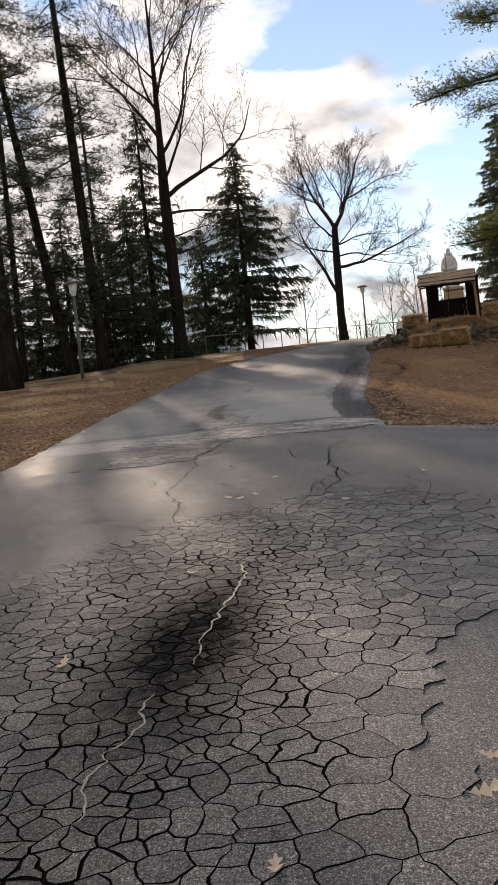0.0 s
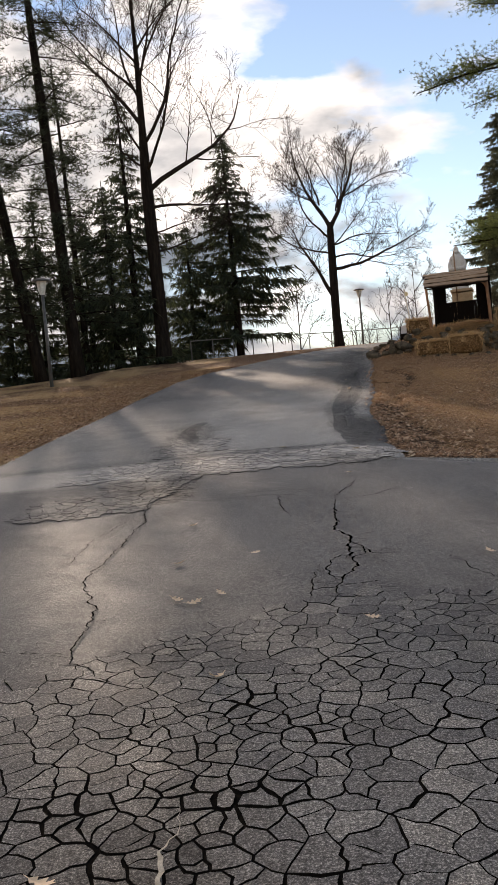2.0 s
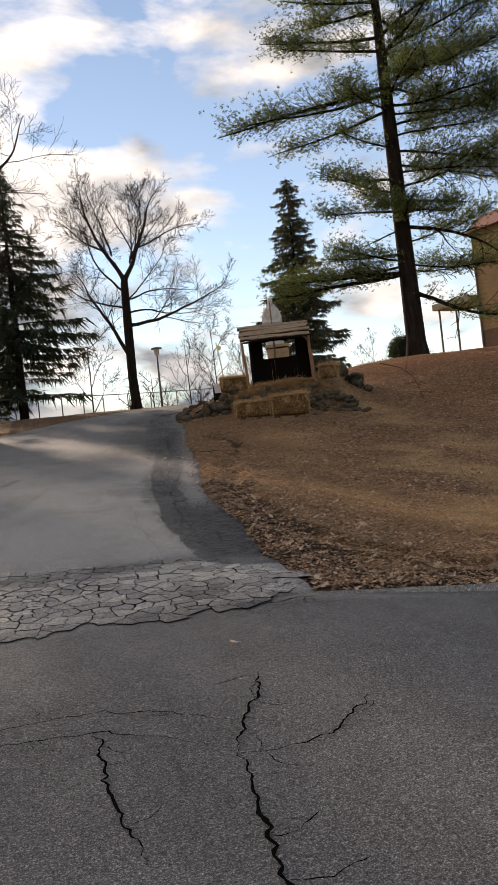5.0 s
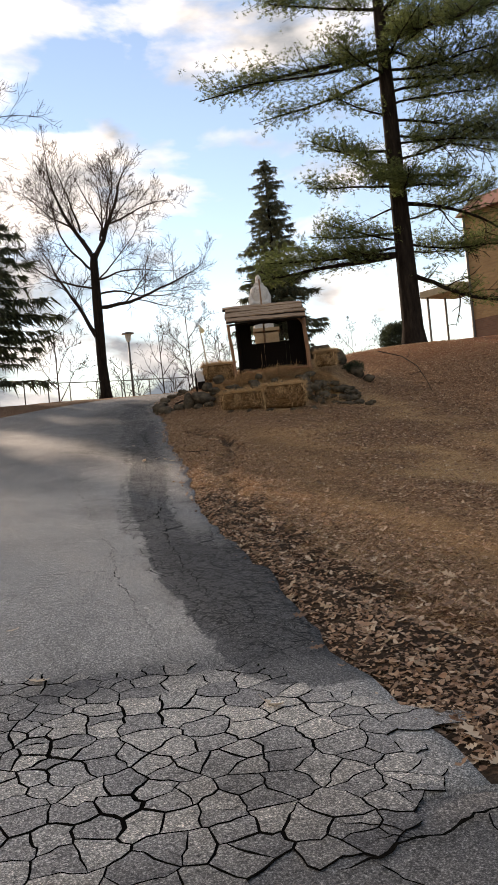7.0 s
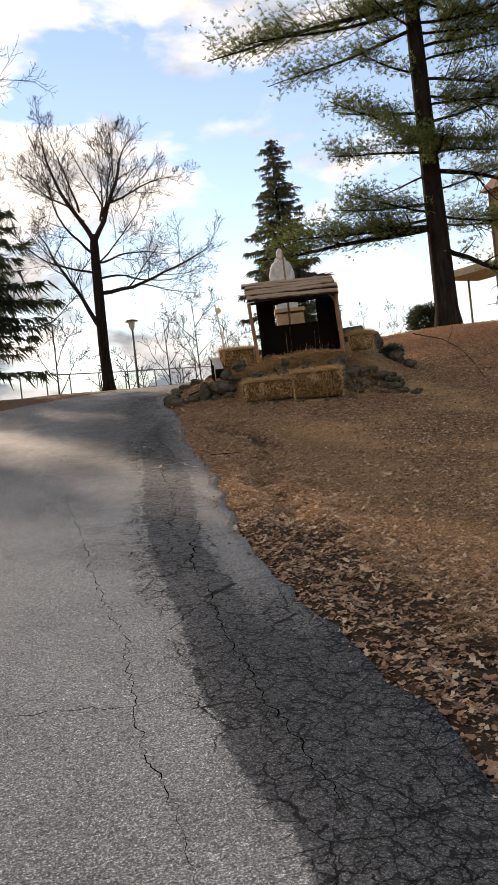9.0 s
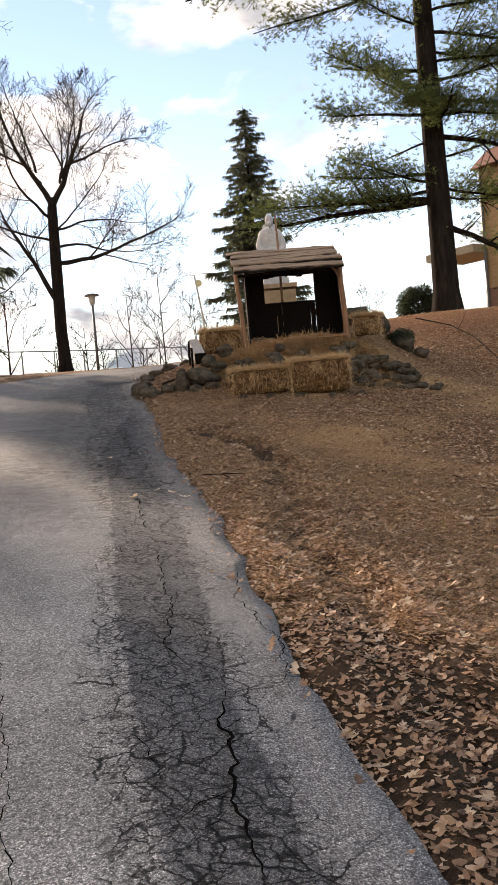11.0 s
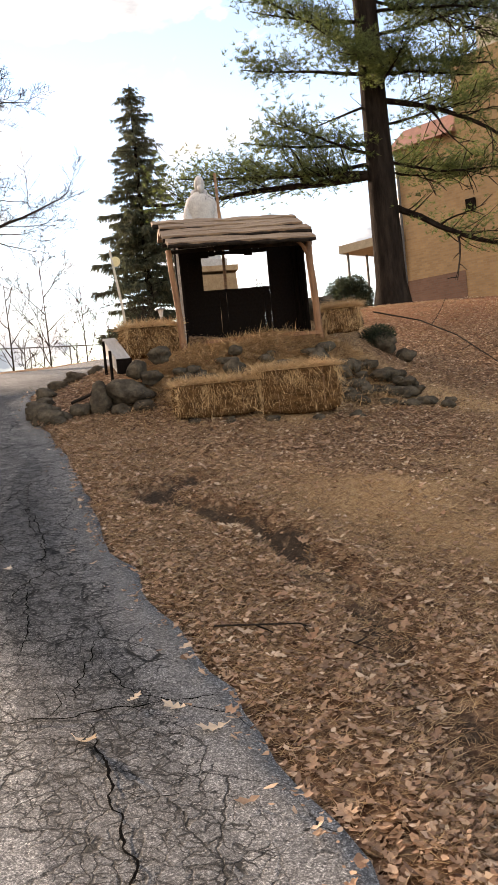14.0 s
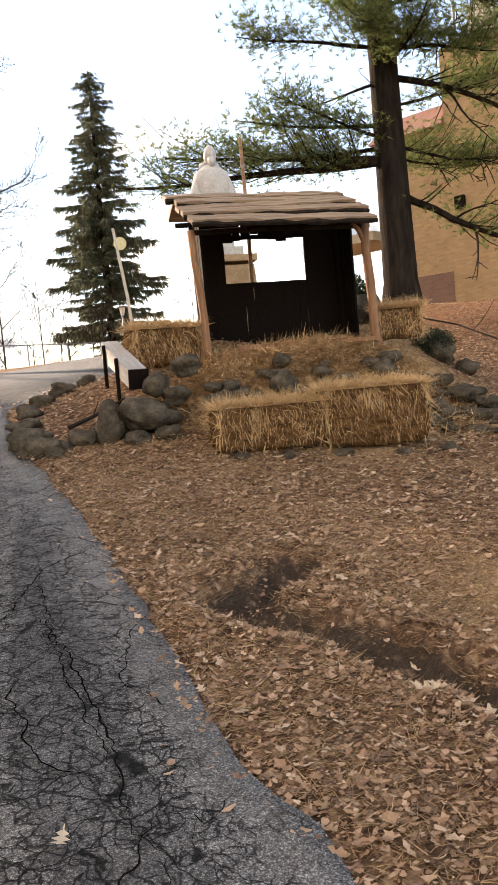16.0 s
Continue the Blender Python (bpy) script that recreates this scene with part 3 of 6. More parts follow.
def soil_at(x, y):
    """Dark wet dirt: round the widest crack, in the broken band and along the old edge."""
    a = 1.1 * math.exp(-((x + 0.5 - 0.14 * (y - 3)) / 0.5) ** 2 - ((y - 4.0) / 1.7) ** 2) if y < 9 else 0.0
    b = 0.5 * math.exp(-((x - 1.45) / 0.4) ** 2 - ((y - 13.75) / 0.4) ** 2) if 11 < y < 17 else 0.0
    c = 0.0
    a *= 1.0 if x < 0.1 else 0.6
    if y > 22:
        c = 0.5 * smooth01(22, 27, y) * math.exp(-((lerp_table(RIGHT_EDGE, y) - 1.3 - x) / 1.1) ** 2)
    e = 0.55 * math.exp(-((x + 1.05) / 0.35) ** 2 - ((y - 12.6) / 0.5) ** 2) if 10 < y < 15 else 0.0
    return min(1.0, max(a, b, c, e))


STRIP = [(14.9, 1.73), (17.3, 1.76), (18.5, 1.92), (20, 2.04), (21, 2.2), (22, 2.34), (23.5, 2.6), (24.5, 2.8), (27.8, 3.3), (29.8, 3.9), (33, 4.8)]


def strip_at(x, y):
    """Dark patching between the pale asphalt and the ragged edge, and a spot further left."""
    if y < 11:
        return 0.0
    s = smooth01(-0.22, 0.22, x - lerp_table(STRIP, y)) * smooth01(14.2, 14.9, y) * (1 - 0.75 * smooth01(-0.55, -0.2, x - lerp_table(RIGHT_EDGE, y)) * smooth01(17.2, 18.5, y))
    line = lerp_table([(10.8, -1.35), (12.6, -0.95), (16.6, -0.6), (18.1, -0.85), (21.5, -0.4), (26, 0.7)], y)
    spot = math.exp(-((x - line) / 0.24) ** 2) * (0.8 * math.exp(-((y - 18.2) / 2.3) ** 2) + 0.75 * math.exp(-((y - 12.4) / 0.5) ** 2) + 0.5 * math.exp(-((y - 23) / 2.0) ** 2))
    return max(s, spot)


def pale_at(x, y):
    band = 0.9 * smooth01(13.2, 13.6, y) * (1 - smooth01(14.6, 15.2, y))
    p = smooth01(14.8, 15.5, y) * (1 - 0.35 * smooth01(20.8, 23, y)) * (1 - 0.4 * smooth01(23, 27, y))
    return max(band, 0.16 * smooth01(7, 9, y) * (1 - smooth01(13, 13.6, y)), 0.22 * smooth01(0.0, 0.5, x) * (1 - smooth01(5, 8, y)), p * (0.55 + 0.45 * smooth01(-1.0, -0.3, x)) * (1 - (0.8 - 0.4 * smooth01(18, 19.5, y)) * smooth01(-0.05, 0.25, x - lerp_table(STRIP, y))))


def craze_at(x, y):
    strip = 0.88 * smooth01(-0.35, 0.25, x - lerp_table(STRIP, y)) * smooth01(14.6, 15.2, y) * (1 - 0.6 * smooth01(18, 19.5, y))
    across = x - lerp_table(RIGHT_EDGE, max(13.45, y))
    upper = smooth01(17.5, 19, y) * (0.12 + 0.25 * smooth01(24, 26, y) + 0.58 * smooth01(-1.15, -0.8, across) * (1 - smooth01(-0.35, -0.12, across)))
    left = 0.9 * math.exp(-((x + 0.75) / 0.55) ** 2) * smooth01(11.2, 12, y) * (1 - smooth01(18, 21, y))
    return min(1.0, max(strip, upper, left))


def add_soil(ob):
    """Gives a mesh of the drive its share of dirt, pale and dark paving and fine cracks."""
    for field, value in (("soil", soil_at), ("strip", strip_at), ("pale", pale_at), ("craze", craze_at)):
        at = ob.data.attributes.new(field, "FLOAT", "POINT")
        at.data.foreach_set("value", [value(v.co.x, v.co.y) for v in ob.data.vertices])
    return ob


add_soil(road)


def ragged(points, step, amount, seed):
    """A line through the points, broken into short uneven kinks."""
    rng = random.Random(int(seed * 10) + 3)
    out = []
    for (ax, ay), (bx, by) in zip(points, points[1:]):
        d = math.hypot(bx - ax, by - ay) or 1
        n = max(1, int(d / (step * 2.2)))
        for i in range(n):
            u = (i + (rng.uniform(-0.3, 0.3) if i else 0)) / n
            side = rng.uniform(-1, 1) * amount * 0.55 + amount * noise.noise(Vector((ax + (bx - ax) * u, ay + (by - ay) * u, seed)) * 3)
            out.append((ax + (bx - ax) * u - (by - ay) / d * side, ay + (by - ay) * u + (bx - ax) / d * side))
    out.append(points[-1])
    fine = []
    for (ax, ay), (bx, by) in zip(out, out[1:]):
        k = rng.uniform(-0.16, 0.16)
        fine += [(ax, ay), ((ax + bx) / 2 - (by - ay) * k, (ay + by) / 2 + (bx - ax) * k)]
    return fine + [points[-1]]


def ribbon(points, width, lift, seed, amount=0.07, step=0.05, taper=True, swell=0.7, spurs=0):
    """A crack of uneven width, with short side cracks."""
    mb = MB()
    rng = random.Random(int(seed * 10) + 1)
    lines = [(ragged(points, step, amount, seed), width)]
    main = lines[0][0]
    for _ in range(spurs):
        i = rng.randrange(1, len(main) - 1)
        (x, y), (bx, by) = main[i], main[i + 1]
        a = math.atan2(by - y, bx - x) + rng.choice((-1, 1)) * rng.uniform(0.7, 1.6)
        ln = rng.uniform(0.06, 0.3)
        lines.append((ragged([(x, y), (x + ln * 0.5 * math.cos(a), y + ln * 0.5 * math.sin(a)), (x + ln * math.cos(a + 0.3), y + ln * math.sin(a + 0.3))], step, amount * 0.6, seed + i), width * 0.4))
    for pts, wide in lines:
        n = len(pts)
        k = len(mb.v)
        for i, (x, y) in enumerate(pts):
            ax, ay = pts[max(0, i - 1)]
            bx, by = pts[min(n - 1, i + 1)]
            d = math.hypot(bx - ax, by - ay) or 1
            w = wide * (1 + swell * noise.noise(Vector((x * 6, y * 6, seed + 2))) + rng.uniform(-0.45, 0.6))
            if taper:
                w *= min(1.0, 0.2 + 4 * i / n, 0.2 + 4 * (n - 1 - i) / n)
            w = max(0.0015, w) / 2
            ox, oy = -(by - ay) / d * w, (bx - ax) / d * w
            mb.v += [(x + ox, y + oy, land(x + ox, y + oy) + lift), (x - ox, y - oy, land(x - ox, y - oy) + lift)]
        mb.f += [(k + 2 * i, k + 2 * i + 1, k + 2 * i + 3, k + 2 * i + 2) for i in range(n - 1)]
    return mb


LOT_CRACKS = [
    (0.012, [(-0.13, 6.11), (-0.31, 6.76), (-0.77, 7.2), (-0.76, 8.12), (-1.0, 8.81), (-0.9, 9.5), (-0.86, 10.1), (-0.78, 10.77), (-0.85, 11.67), (-0.6, 13.38), (-0.4, 17.44)]),
    (0.008, [(-1.9, 7.7), (-1.53, 7.61), (-1.11, 7.44), (-0.79, 7.32)]),
    (0.008, [(1.2, 6.41), (1.56, 7.03), (1.81, 7.87), (1.57, 8.81)]),
    (0.009, [(-1.63, 11.8), (-0.77, 11.87), (-0.17, 11.57), (0.55, 11.56), (1.08, 11.11)]),
    (0.007, [(-1.4, 12.1), (-0.77, 12.15), (-0.1, 11.8), (0.6, 11.8), (1.3, 11.3)]),
    (0.007, [(-1.25, 9.2), (-1.15, 10.2), (-0.9, 11.0)]),
]
JUNCTION_CRACKS = [
    (0.020, [(1.1, 11.1), (1.02, 10.51), (1.01, 10.12), (0.94, 9.76), (1.02, 9.44), (0.95, 9.04), (0.95, 8.75), (0.95, 8.57), (0.84, 8.35), (0.78, 8.13), (0.74, 7.91)]),
    (0.012, [(1.01, 9.31), (1.08, 9.07), (1.05, 8.89), (0.95, 8.8)]),
    (0.012, [(0.92, 8.93), (0.8, 8.78), (0.74, 8.59), (0.74, 8.45), (0.81, 8.27)]),
    (0.010, [(0.65, 8.54), (0.63, 8.27), (0.58, 8.06), (0.58, 7.94)]),
    (0.009, [(1.08, 9.07), (1.12, 8.89), (1.3, 8.82)]),
    (0.009, [(0.8, 8.16), (0.94, 8.14), (1.09, 8.17)]),
    (0.014, [(1.43, 11.92), (1.2, 11.38), (1.08, 11.11)]),
    (0.010, [(1.07, 11.06), (1.3, 11.02), (1.55, 11.08), (1.79, 11.4)]),
    (0.010, [(0.55, 11.55), (0.54, 10.94), (0.62, 10.41)]),
]
DRIVE_CRACKS = [
    (0.008, [(1.72, 24.09), (1.64, 20.91), (1.56, 19.39), (1.57, 18.07), (1.47, 16.88), (1.47, 16.1), (1.46, 15.34), (1.45, 14.99)]),
    (0.014, [(2.23, 19.3), (2.08, 18.15), (1.98, 17.02), (1.95, 16.25)]),
    (0.010, [(0.88, 17.49), (1.47, 17.35), (1.74, 17.38)]),
    (0.030, [(2.18, 13.3), (1.94, 13.19), (1.82, 13.18), (1.61, 13.15), (1.54, 13.14)]),
    (0.01, [(-1.4, 16.6), (-0.5, 17.9), (0.3, 20.2), (0.9, 23)]),
    (0.008, [(-2.6, 20.5), (-1.2, 21.2), (0.6, 22.1), (2.0, 22.3)]),
]
UPPER_CRACKS = [
    (0.014, [(2.87, 23.2), (2.57, 21.65), (2.41, 21.07), (2.46, 20.8), (2.47, 20.6), (2.51, 20.54)]),
    (0.024, [(2.51, 20.54), (2.41, 20.31), (2.39, 20.07), (2.31, 19.76), (2.26, 19.51), (2.23, 19.3)]),
    (0.010, [(3.24, 22.6), (3.11, 22.09), (2.98, 21.77), (3.0, 21.5), (2.95, 21.28), (3.0, 21.1), (2.89, 20.85), (2.83, 20.62), (2.79, 20.45), (2.82, 20.3)]),
    (0.008, [(2.8, 20.56), (2.65, 20.52), (2.51, 20.53)]),
    (0.008, [(2.01, 20.3), (2.06, 20.17), (2.08, 19.99), (2.06, 19.86)]),
    (0.018, [(2.7, 25.09), (3.07, 25.05), (3.43, 25.01), (3.76, 24.95)]),
    (0.012, [(4.08, 29.9), (3.74, 28.65), (3.61, 27.85), (3.54, 27.28)]),
    (0.013, [(2.92, 26.39), (3.13, 26.47), (3.26, 26.73), (3.53, 27.07)]),
    (0.013, [(3.26, 26.73), (3.16, 26.13), (2.99, 25.68)]),
    (0.012, [(3.35, 25.54), (3.32, 25.23), (3.43, 25.01), (3.59, 24.79), (3.67, 24.62)]),
    (0.010, [(3.01, 25.07), (3.3, 25.56), (3.44, 25.85), (3.66, 25.92)]),
    (0.018, [(3.11, 24.97), (3.04, 24.56), (2.95, 24.11), (2.88, 23.74), (2.9, 23.5), (2.92, 23.34)]),
]
TOP_CRACKS = [
    (0.012, [(2.87, 23.22), (2.94, 23.07), (3.05, 23.02), (3.07, 22.87), (3.1, 22.76), (3.01, 22.63), (2.94, 22.53), (2.92, 22.44)]),
    (0.008, [(3.45, 23.67), (3.36, 23.44), (3.33, 23.23)]),
    (0.010, [(3.24, 22.5), (3.19, 22.43), (3.17, 22.33)]),
    (0.012, [(2.52, 23.18), (2.55, 23.05), (2.55, 22.93), (2.68, 22.95), (2.74, 23.04)]),
    (0.016, [(4.47, 29.92), (4.06, 29.65), (3.87, 29.37), (3.56, 28.85)]),
    (0.016, [(3.76, 29.03), (3.75, 28.48), (3.71, 28.18), (3.66, 27.87), (3.57, 27.47), (3.55, 27.33), (3.46, 27.03), (3.51, 26.84)]),
    (0.014, [(3.49, 28.29), (3.38, 28.09), (3.38, 27.78), (3.35, 27.61), (3.38, 27.47), (3.53, 27.34)]),
    (0.010, [(4.27, 28.66), (4.14, 28.52), (3.88, 28.13), (3.83, 27.99), (3.91, 27.74), (3.99, 27.54)]),
    (0.008, [(4.19, 28.24), (4.06, 28.3)]),
    (0.009, [(4.12, 27.9), (3.87, 27.96), (3.67, 27.88)]),
    (0.007, [(3.94, 27.47), (3.63, 27.57), (3.46, 27.65)]),
    (0.010, [(3.52, 27.2), (3.58, 27.11), (3.67, 26.95), (3.79, 27.02), (3.87, 27.07)]),
]
for i, (width, line) in enumerate(LOT_CRACKS + JUNCTION_CRACKS + DRIVE_CRACKS + UPPER_CRACKS + TOP_CRACKS):
    part("crack", ribbon(line, width * (0.8 if line[0][1] < 13 else 0.42), 0.0225, i * 3.1, 0.035, 0.025, True, 0.7, len(line)), M_TAR, road, "dark dirt-filled crack")

# pale dry debris lying in the widest crack
for i, line in enumerate(([(-0.04, 5.69), (-0.15, 4.6), (-0.26, 4.21), (-0.33, 3.57)], [(-0.51, 3.25), (-0.54, 2.92), (-0.63, 2.69), (-0.65, 2.2)])):
    mb = ribbon(line, 0.011, 0.027, 80 + i, 0.045, 0.03, True, 1.0)
    part("crack_debris", mb, M_PALE, road, "pale dry debris in a crack")

# broken asphalt: each piece between the cracks
def clip(poly, px, py, nx_, ny_):
    out = []
    for i, (ax, ay) in enumerate(poly):
        bx, by = poly[(i + 1) % len(poly)]
        da, db = (ax - px) * nx_ + (ay - py) * ny_, (bx - px) * nx_ + (by - py) * ny_
        if da <= 0:
            out.append((ax, ay))
        if da * db < 0:
            u = da / (da - db)
            out.append((ax + (bx - ax) * u, ay + (by - ay) * u))
    return out


def cells(inside, x0, x1, y0, y1, size, seed, local=None):
    """Uneven cells round scattered points; size is the usual distance of two points, local its change from place to place."""
    rng = random.Random(seed)
    seeds, grid = [], {}
    wide = size * 1.7
    for _ in range(int((x1 - x0) * (y1 - y0) / size ** 2 * 4)):
        p = (rng.uniform(x0, x1), rng.uniform(y0, y1))
        least = size * (0.5 + 0.5 * noise.noise(Vector((p[0] * 1.1, p[1] * 1.1, seed))) + 0.45 * rng.random()) * (local(*p) if local else 1.0)
        gx, gy = int(p[0] // wide), int(p[1] // wide)
        if any((p[0] - q[0]) ** 2 + ((p[1] - q[1]) * 1.25) ** 2 < least ** 2 for i in (-1, 0, 1) for j in (-1, 0, 1) for q in grid.get((gx + i, gy + j), ())):
            continue
        grid.setdefault((gx, gy), []).append(p)
        seeds.append(p)
    out = []
    for sx, sy in seeds:
        share = inside(sx, sy)
        if share <= 0:
            continue
        gx, gy = int(sx // wide), int(sy // wide)
        b = 2.6 * size
        poly = [(sx - b, sy - b), (sx + b, sy - b), (sx + b, sy + b), (sx - b, sy + b)]
        for i in range(-2, 3):
            for j in range(-2, 3):
                for qx, qy in grid.get((gx + i, gy + j), ()):
                    if (qx, qy) != (sx, sy):
                        poly = clip(poly, (sx + qx) / 2, (sy + qy) / 2, qx - sx, qy - sy)
        if len(poly) > 2:
            out.append((sx, sy, share, poly))
    return out


def near_size(x, y):
    """Small bits round the dirty crack, large slabs towards the sound paving."""
    dark = math.exp(-((x + 0.45 - 0.13 * (y - 3)) / 0.7) ** 2)
    return 0.7 + 0.35 * (1 - dark) + 0.9 * smooth01(0.2, 1.2, x - 0.25 * (y - 3)) * (1 - 0.5 * smooth01(5, 6.5, y))


def jag(x, y):
    """Breaks straight edges; the same for both pieces at an edge."""
    a, b = Vector((x * 9, y * 9, 1)), Vector((x * 34, y * 34, 3))
    return x + 0.04 * noise.noise(a) + 0.018 * noise.noise(b), y + 0.04 * noise.noise(a + Vector((0, 0, 6))) + 0.018 * noise.noise(b + Vector((0, 0, 6)))


def piece(mb, sx, sy, share, poly, rng, bed):
    """One broken piece with sloping, uneven edges; its bed of dirt goes to bed."""
    wob = []
    for i, (ax, ay) in enumerate(poly):
        bx, by = poly[(i + 1) % len(poly)]
        n = max(1, min(4, int(math.hypot(bx - ax, by - ay) / 0.035)))
        wob += [jag(ax + (bx - ax) * k / n, ay + (by - ay) * k / n) for k in range(n)]
    z = 0.0185 + 0.004 * min(1.0, share * 1.6) + rng.uniform(-0.0015, 0.0015)
    top, low = [], []
    for x, y in wob:
        d = math.hypot(x - sx, y - sy) or 1
        wide = min(1.0, max(0.0, 0.5 + 0.85 * noise.noise(Vector((x * 3.4, y * 3.4, 12)))))
        gap = (0.0012 + 0.0034 * share) * (0.4 + 2.0 * wide ** 3)
        k1, k0 = max(0.2, 1 - (gap + 0.0018 + 0.0018 * share) / d), max(0.25, 1 - gap / d)
        top.append((sx + (x - sx) * k1, sy + (y - sy) * k1))
        low.append((sx + (x - sx) * k0, sy + (y - sy) * k0))
    n = len(wob)
    verts = [(x, y, land(x, y) + z) for x, y in top] + [(x, y, land(x, y) + 0.0165) for x, y in low]
    mb.add(verts, [tuple(range(n))] + [(i, i + n, (i + 1) % n + n, (i + 1) % n) for i in range(n)])
    bed.add([(x, y, land(x, y) + 0.017) for x, y in wob], [tuple(range(n))])


def zone_near(x, y):
    top = lerp_table([(-2.6, 4.6), (-1.8, 5.6), (-1.4, 6.4), (-0.8, 7.2), (0, 7.6), (0.8, 7.9), (1.7, 7.8), (2.2, 7.3), (3, 6.6)], x)
    side = lerp_table([(0.5, 0.45), (2.0, 0.65), (2.9, 0.6), (3.3, 0.85), (4.1, 1.45), (5.2, 1.95), (6, 2.4), (7, 2.8)], y)
    d = min(top - y, (side - x) * 0.8, x + 2.6)
    d += 0.3 * noise.noise(Vector((x * 1.3, y * 1.3, 4)))
    dark = math.exp(-((x + 0.45 - 0.13 * (y - 3)) / 0.55) ** 2) * math.exp(-((y - 3.8) / 2.2) ** 2)
    return 0 if d < 0 else min(1.0, 0.3 + d * 0.4) * 0.75 + dark * 0.7


def zone_band(x, y):
    d = min(y - lerp_table([(-1.4, 13.4), (0.5, 13.3), (1.5, 13.2), (2.0, 13.5)], x), lerp_table([(-1.4, 15.0), (0, 15.5), (1.2, 15.1), (1.8, 15.0), (2.1, 14.3)], x) - y, x + 2.0, lerp_table(RIGHT_EDGE, y) - 0.12 - x)
    d += 0.25 * noise.noise(Vector((x * 1.3, y * 1.3, 14)))
    return 0 if d < 0 else min(1.0, 0.3 + d * 0.6)


def zone_left(x, y):
    line = lerp_table([(11.0, -1.9), (12.4, -1.3), (13.5, -0.8), (16.8, -0.45)], y)
    d = min(lerp_table([(11.0, 0.9), (13, 0.6), (17, 0.4)], y) - abs(x - line), y - 11.3, (17.3 - y) * 0.5) + 0.3 * noise.noise(Vector((x * 1.6, y * 1.6, 24)))
    return 0 if d < 0 or zone_band(x, y) > 0 else min(0.9, 0.35 + d * 0.6)


PIECES = cells(zone_left, -2.9, 0.4, 11, 17.5, 0.15, 8) + cells(zone_near, -2.7, 3.0, 1.2, 8.3, 0.15, 5, near_size) + cells(zone_band, -2.2, 2.3, 13, 15.8, 0.145, 6)


# ---- trees ----
def limb(mb, rng, start, way, length, r0, r1, steps=6, bend=0.12, lift=0.0, sides=5):
    pts, rad = [Vector(start)], [r0]
    d = Vector(way).normalized()
    for i in range(steps):
        d = (d + Vector((rng.uniform(-bend, bend), rng.uniform(-bend, bend), rng.uniform(-bend, bend) + lift))).normalized()
        pts.append(pts[-1] + d * length / steps)
        rad.append(r0 + (r1 - r0) * (i + 1) / steps)
    mb.tube(pts, rad, sides, False)
    return pts, rad


def twigs(mb, rng, pts, rad, depth, length, spread=0.9, count=5, lift=0.06, thin=0.011):
    """Side shoots, turn about, along a limb, each with shoots of its own."""
    n = len(pts)
    count = max(3, count - 3) if depth == 1 else count
    turn = rng.uniform(0, 6.283)
    for k in range(count):
        u = 0.22 + 0.78 * (k + rng.random() * 0.8) / count
        q = min(n - 1.001, u * (n - 1))
        i = int(q) + 1
        p = pts[i - 1].lerp(pts[i], q - int(q))
        d = (pts[i] - pts[i - 1]).normalized()
        e1 = d.orthogonal().normalized()
        e2 = d.cross(e1)
        turn += 2.4 + rng.uniform(-0.5, 0.5)
        side = e1 * math.cos(turn) + e2 * math.sin(turn) + Vector((0, 0, 0.25))
        way = d * 0.8 + side * spread * rng.uniform(0.7, 1.2)
        ln = length * rng.uniform(0.6, 1.15) * (1.2 - 0.75 * u)
        r = max(thin, rad[i] * 0.5)
        p2, r2 = limb(mb, rng, p, way, ln, r, max(thin * 0.6, r * 0.3), 5 if depth > 1 else 3, 0.15, lift, 4 if r > 0.03 else 3)
        if depth > 1:
            twigs(mb, rng, p2, r2, depth - 1, ln * 0.58, spread, count, lift, thin)


def bare_tree(m, label, seed, trunk, limbs, twig_len, depth=3, count=6, thin=0.011):
    rng = random.Random(seed)
    ob = thing("bare_tree", m, label, "tree", "bare trees")
    tb = MB()
    pts = [Vector(p[:3]) for p in trunk]
    tb.tube(pts, [p[3] for p in trunk], 10)
    part("trunk", tb, M_BARK, ob, "", True)
    for start, way, length, r in limbs:
        lb = MB()
        p, rr = limb(lb, rng, start, way, length, r, r * 0.12, 11, 0.19, 0.02, 6)
        twigs(lb, rng, p, rr, depth, length * twig_len, 0.95, count, 0.03, thin)
        part("limb", lb, M_TWIG, ob)
    return ob


def blade(mb, p, d, w, up):
    side = d.cross(up).normalized() * w
    mb.add([p - side, p + side, p + d], [(0, 1, 2)])


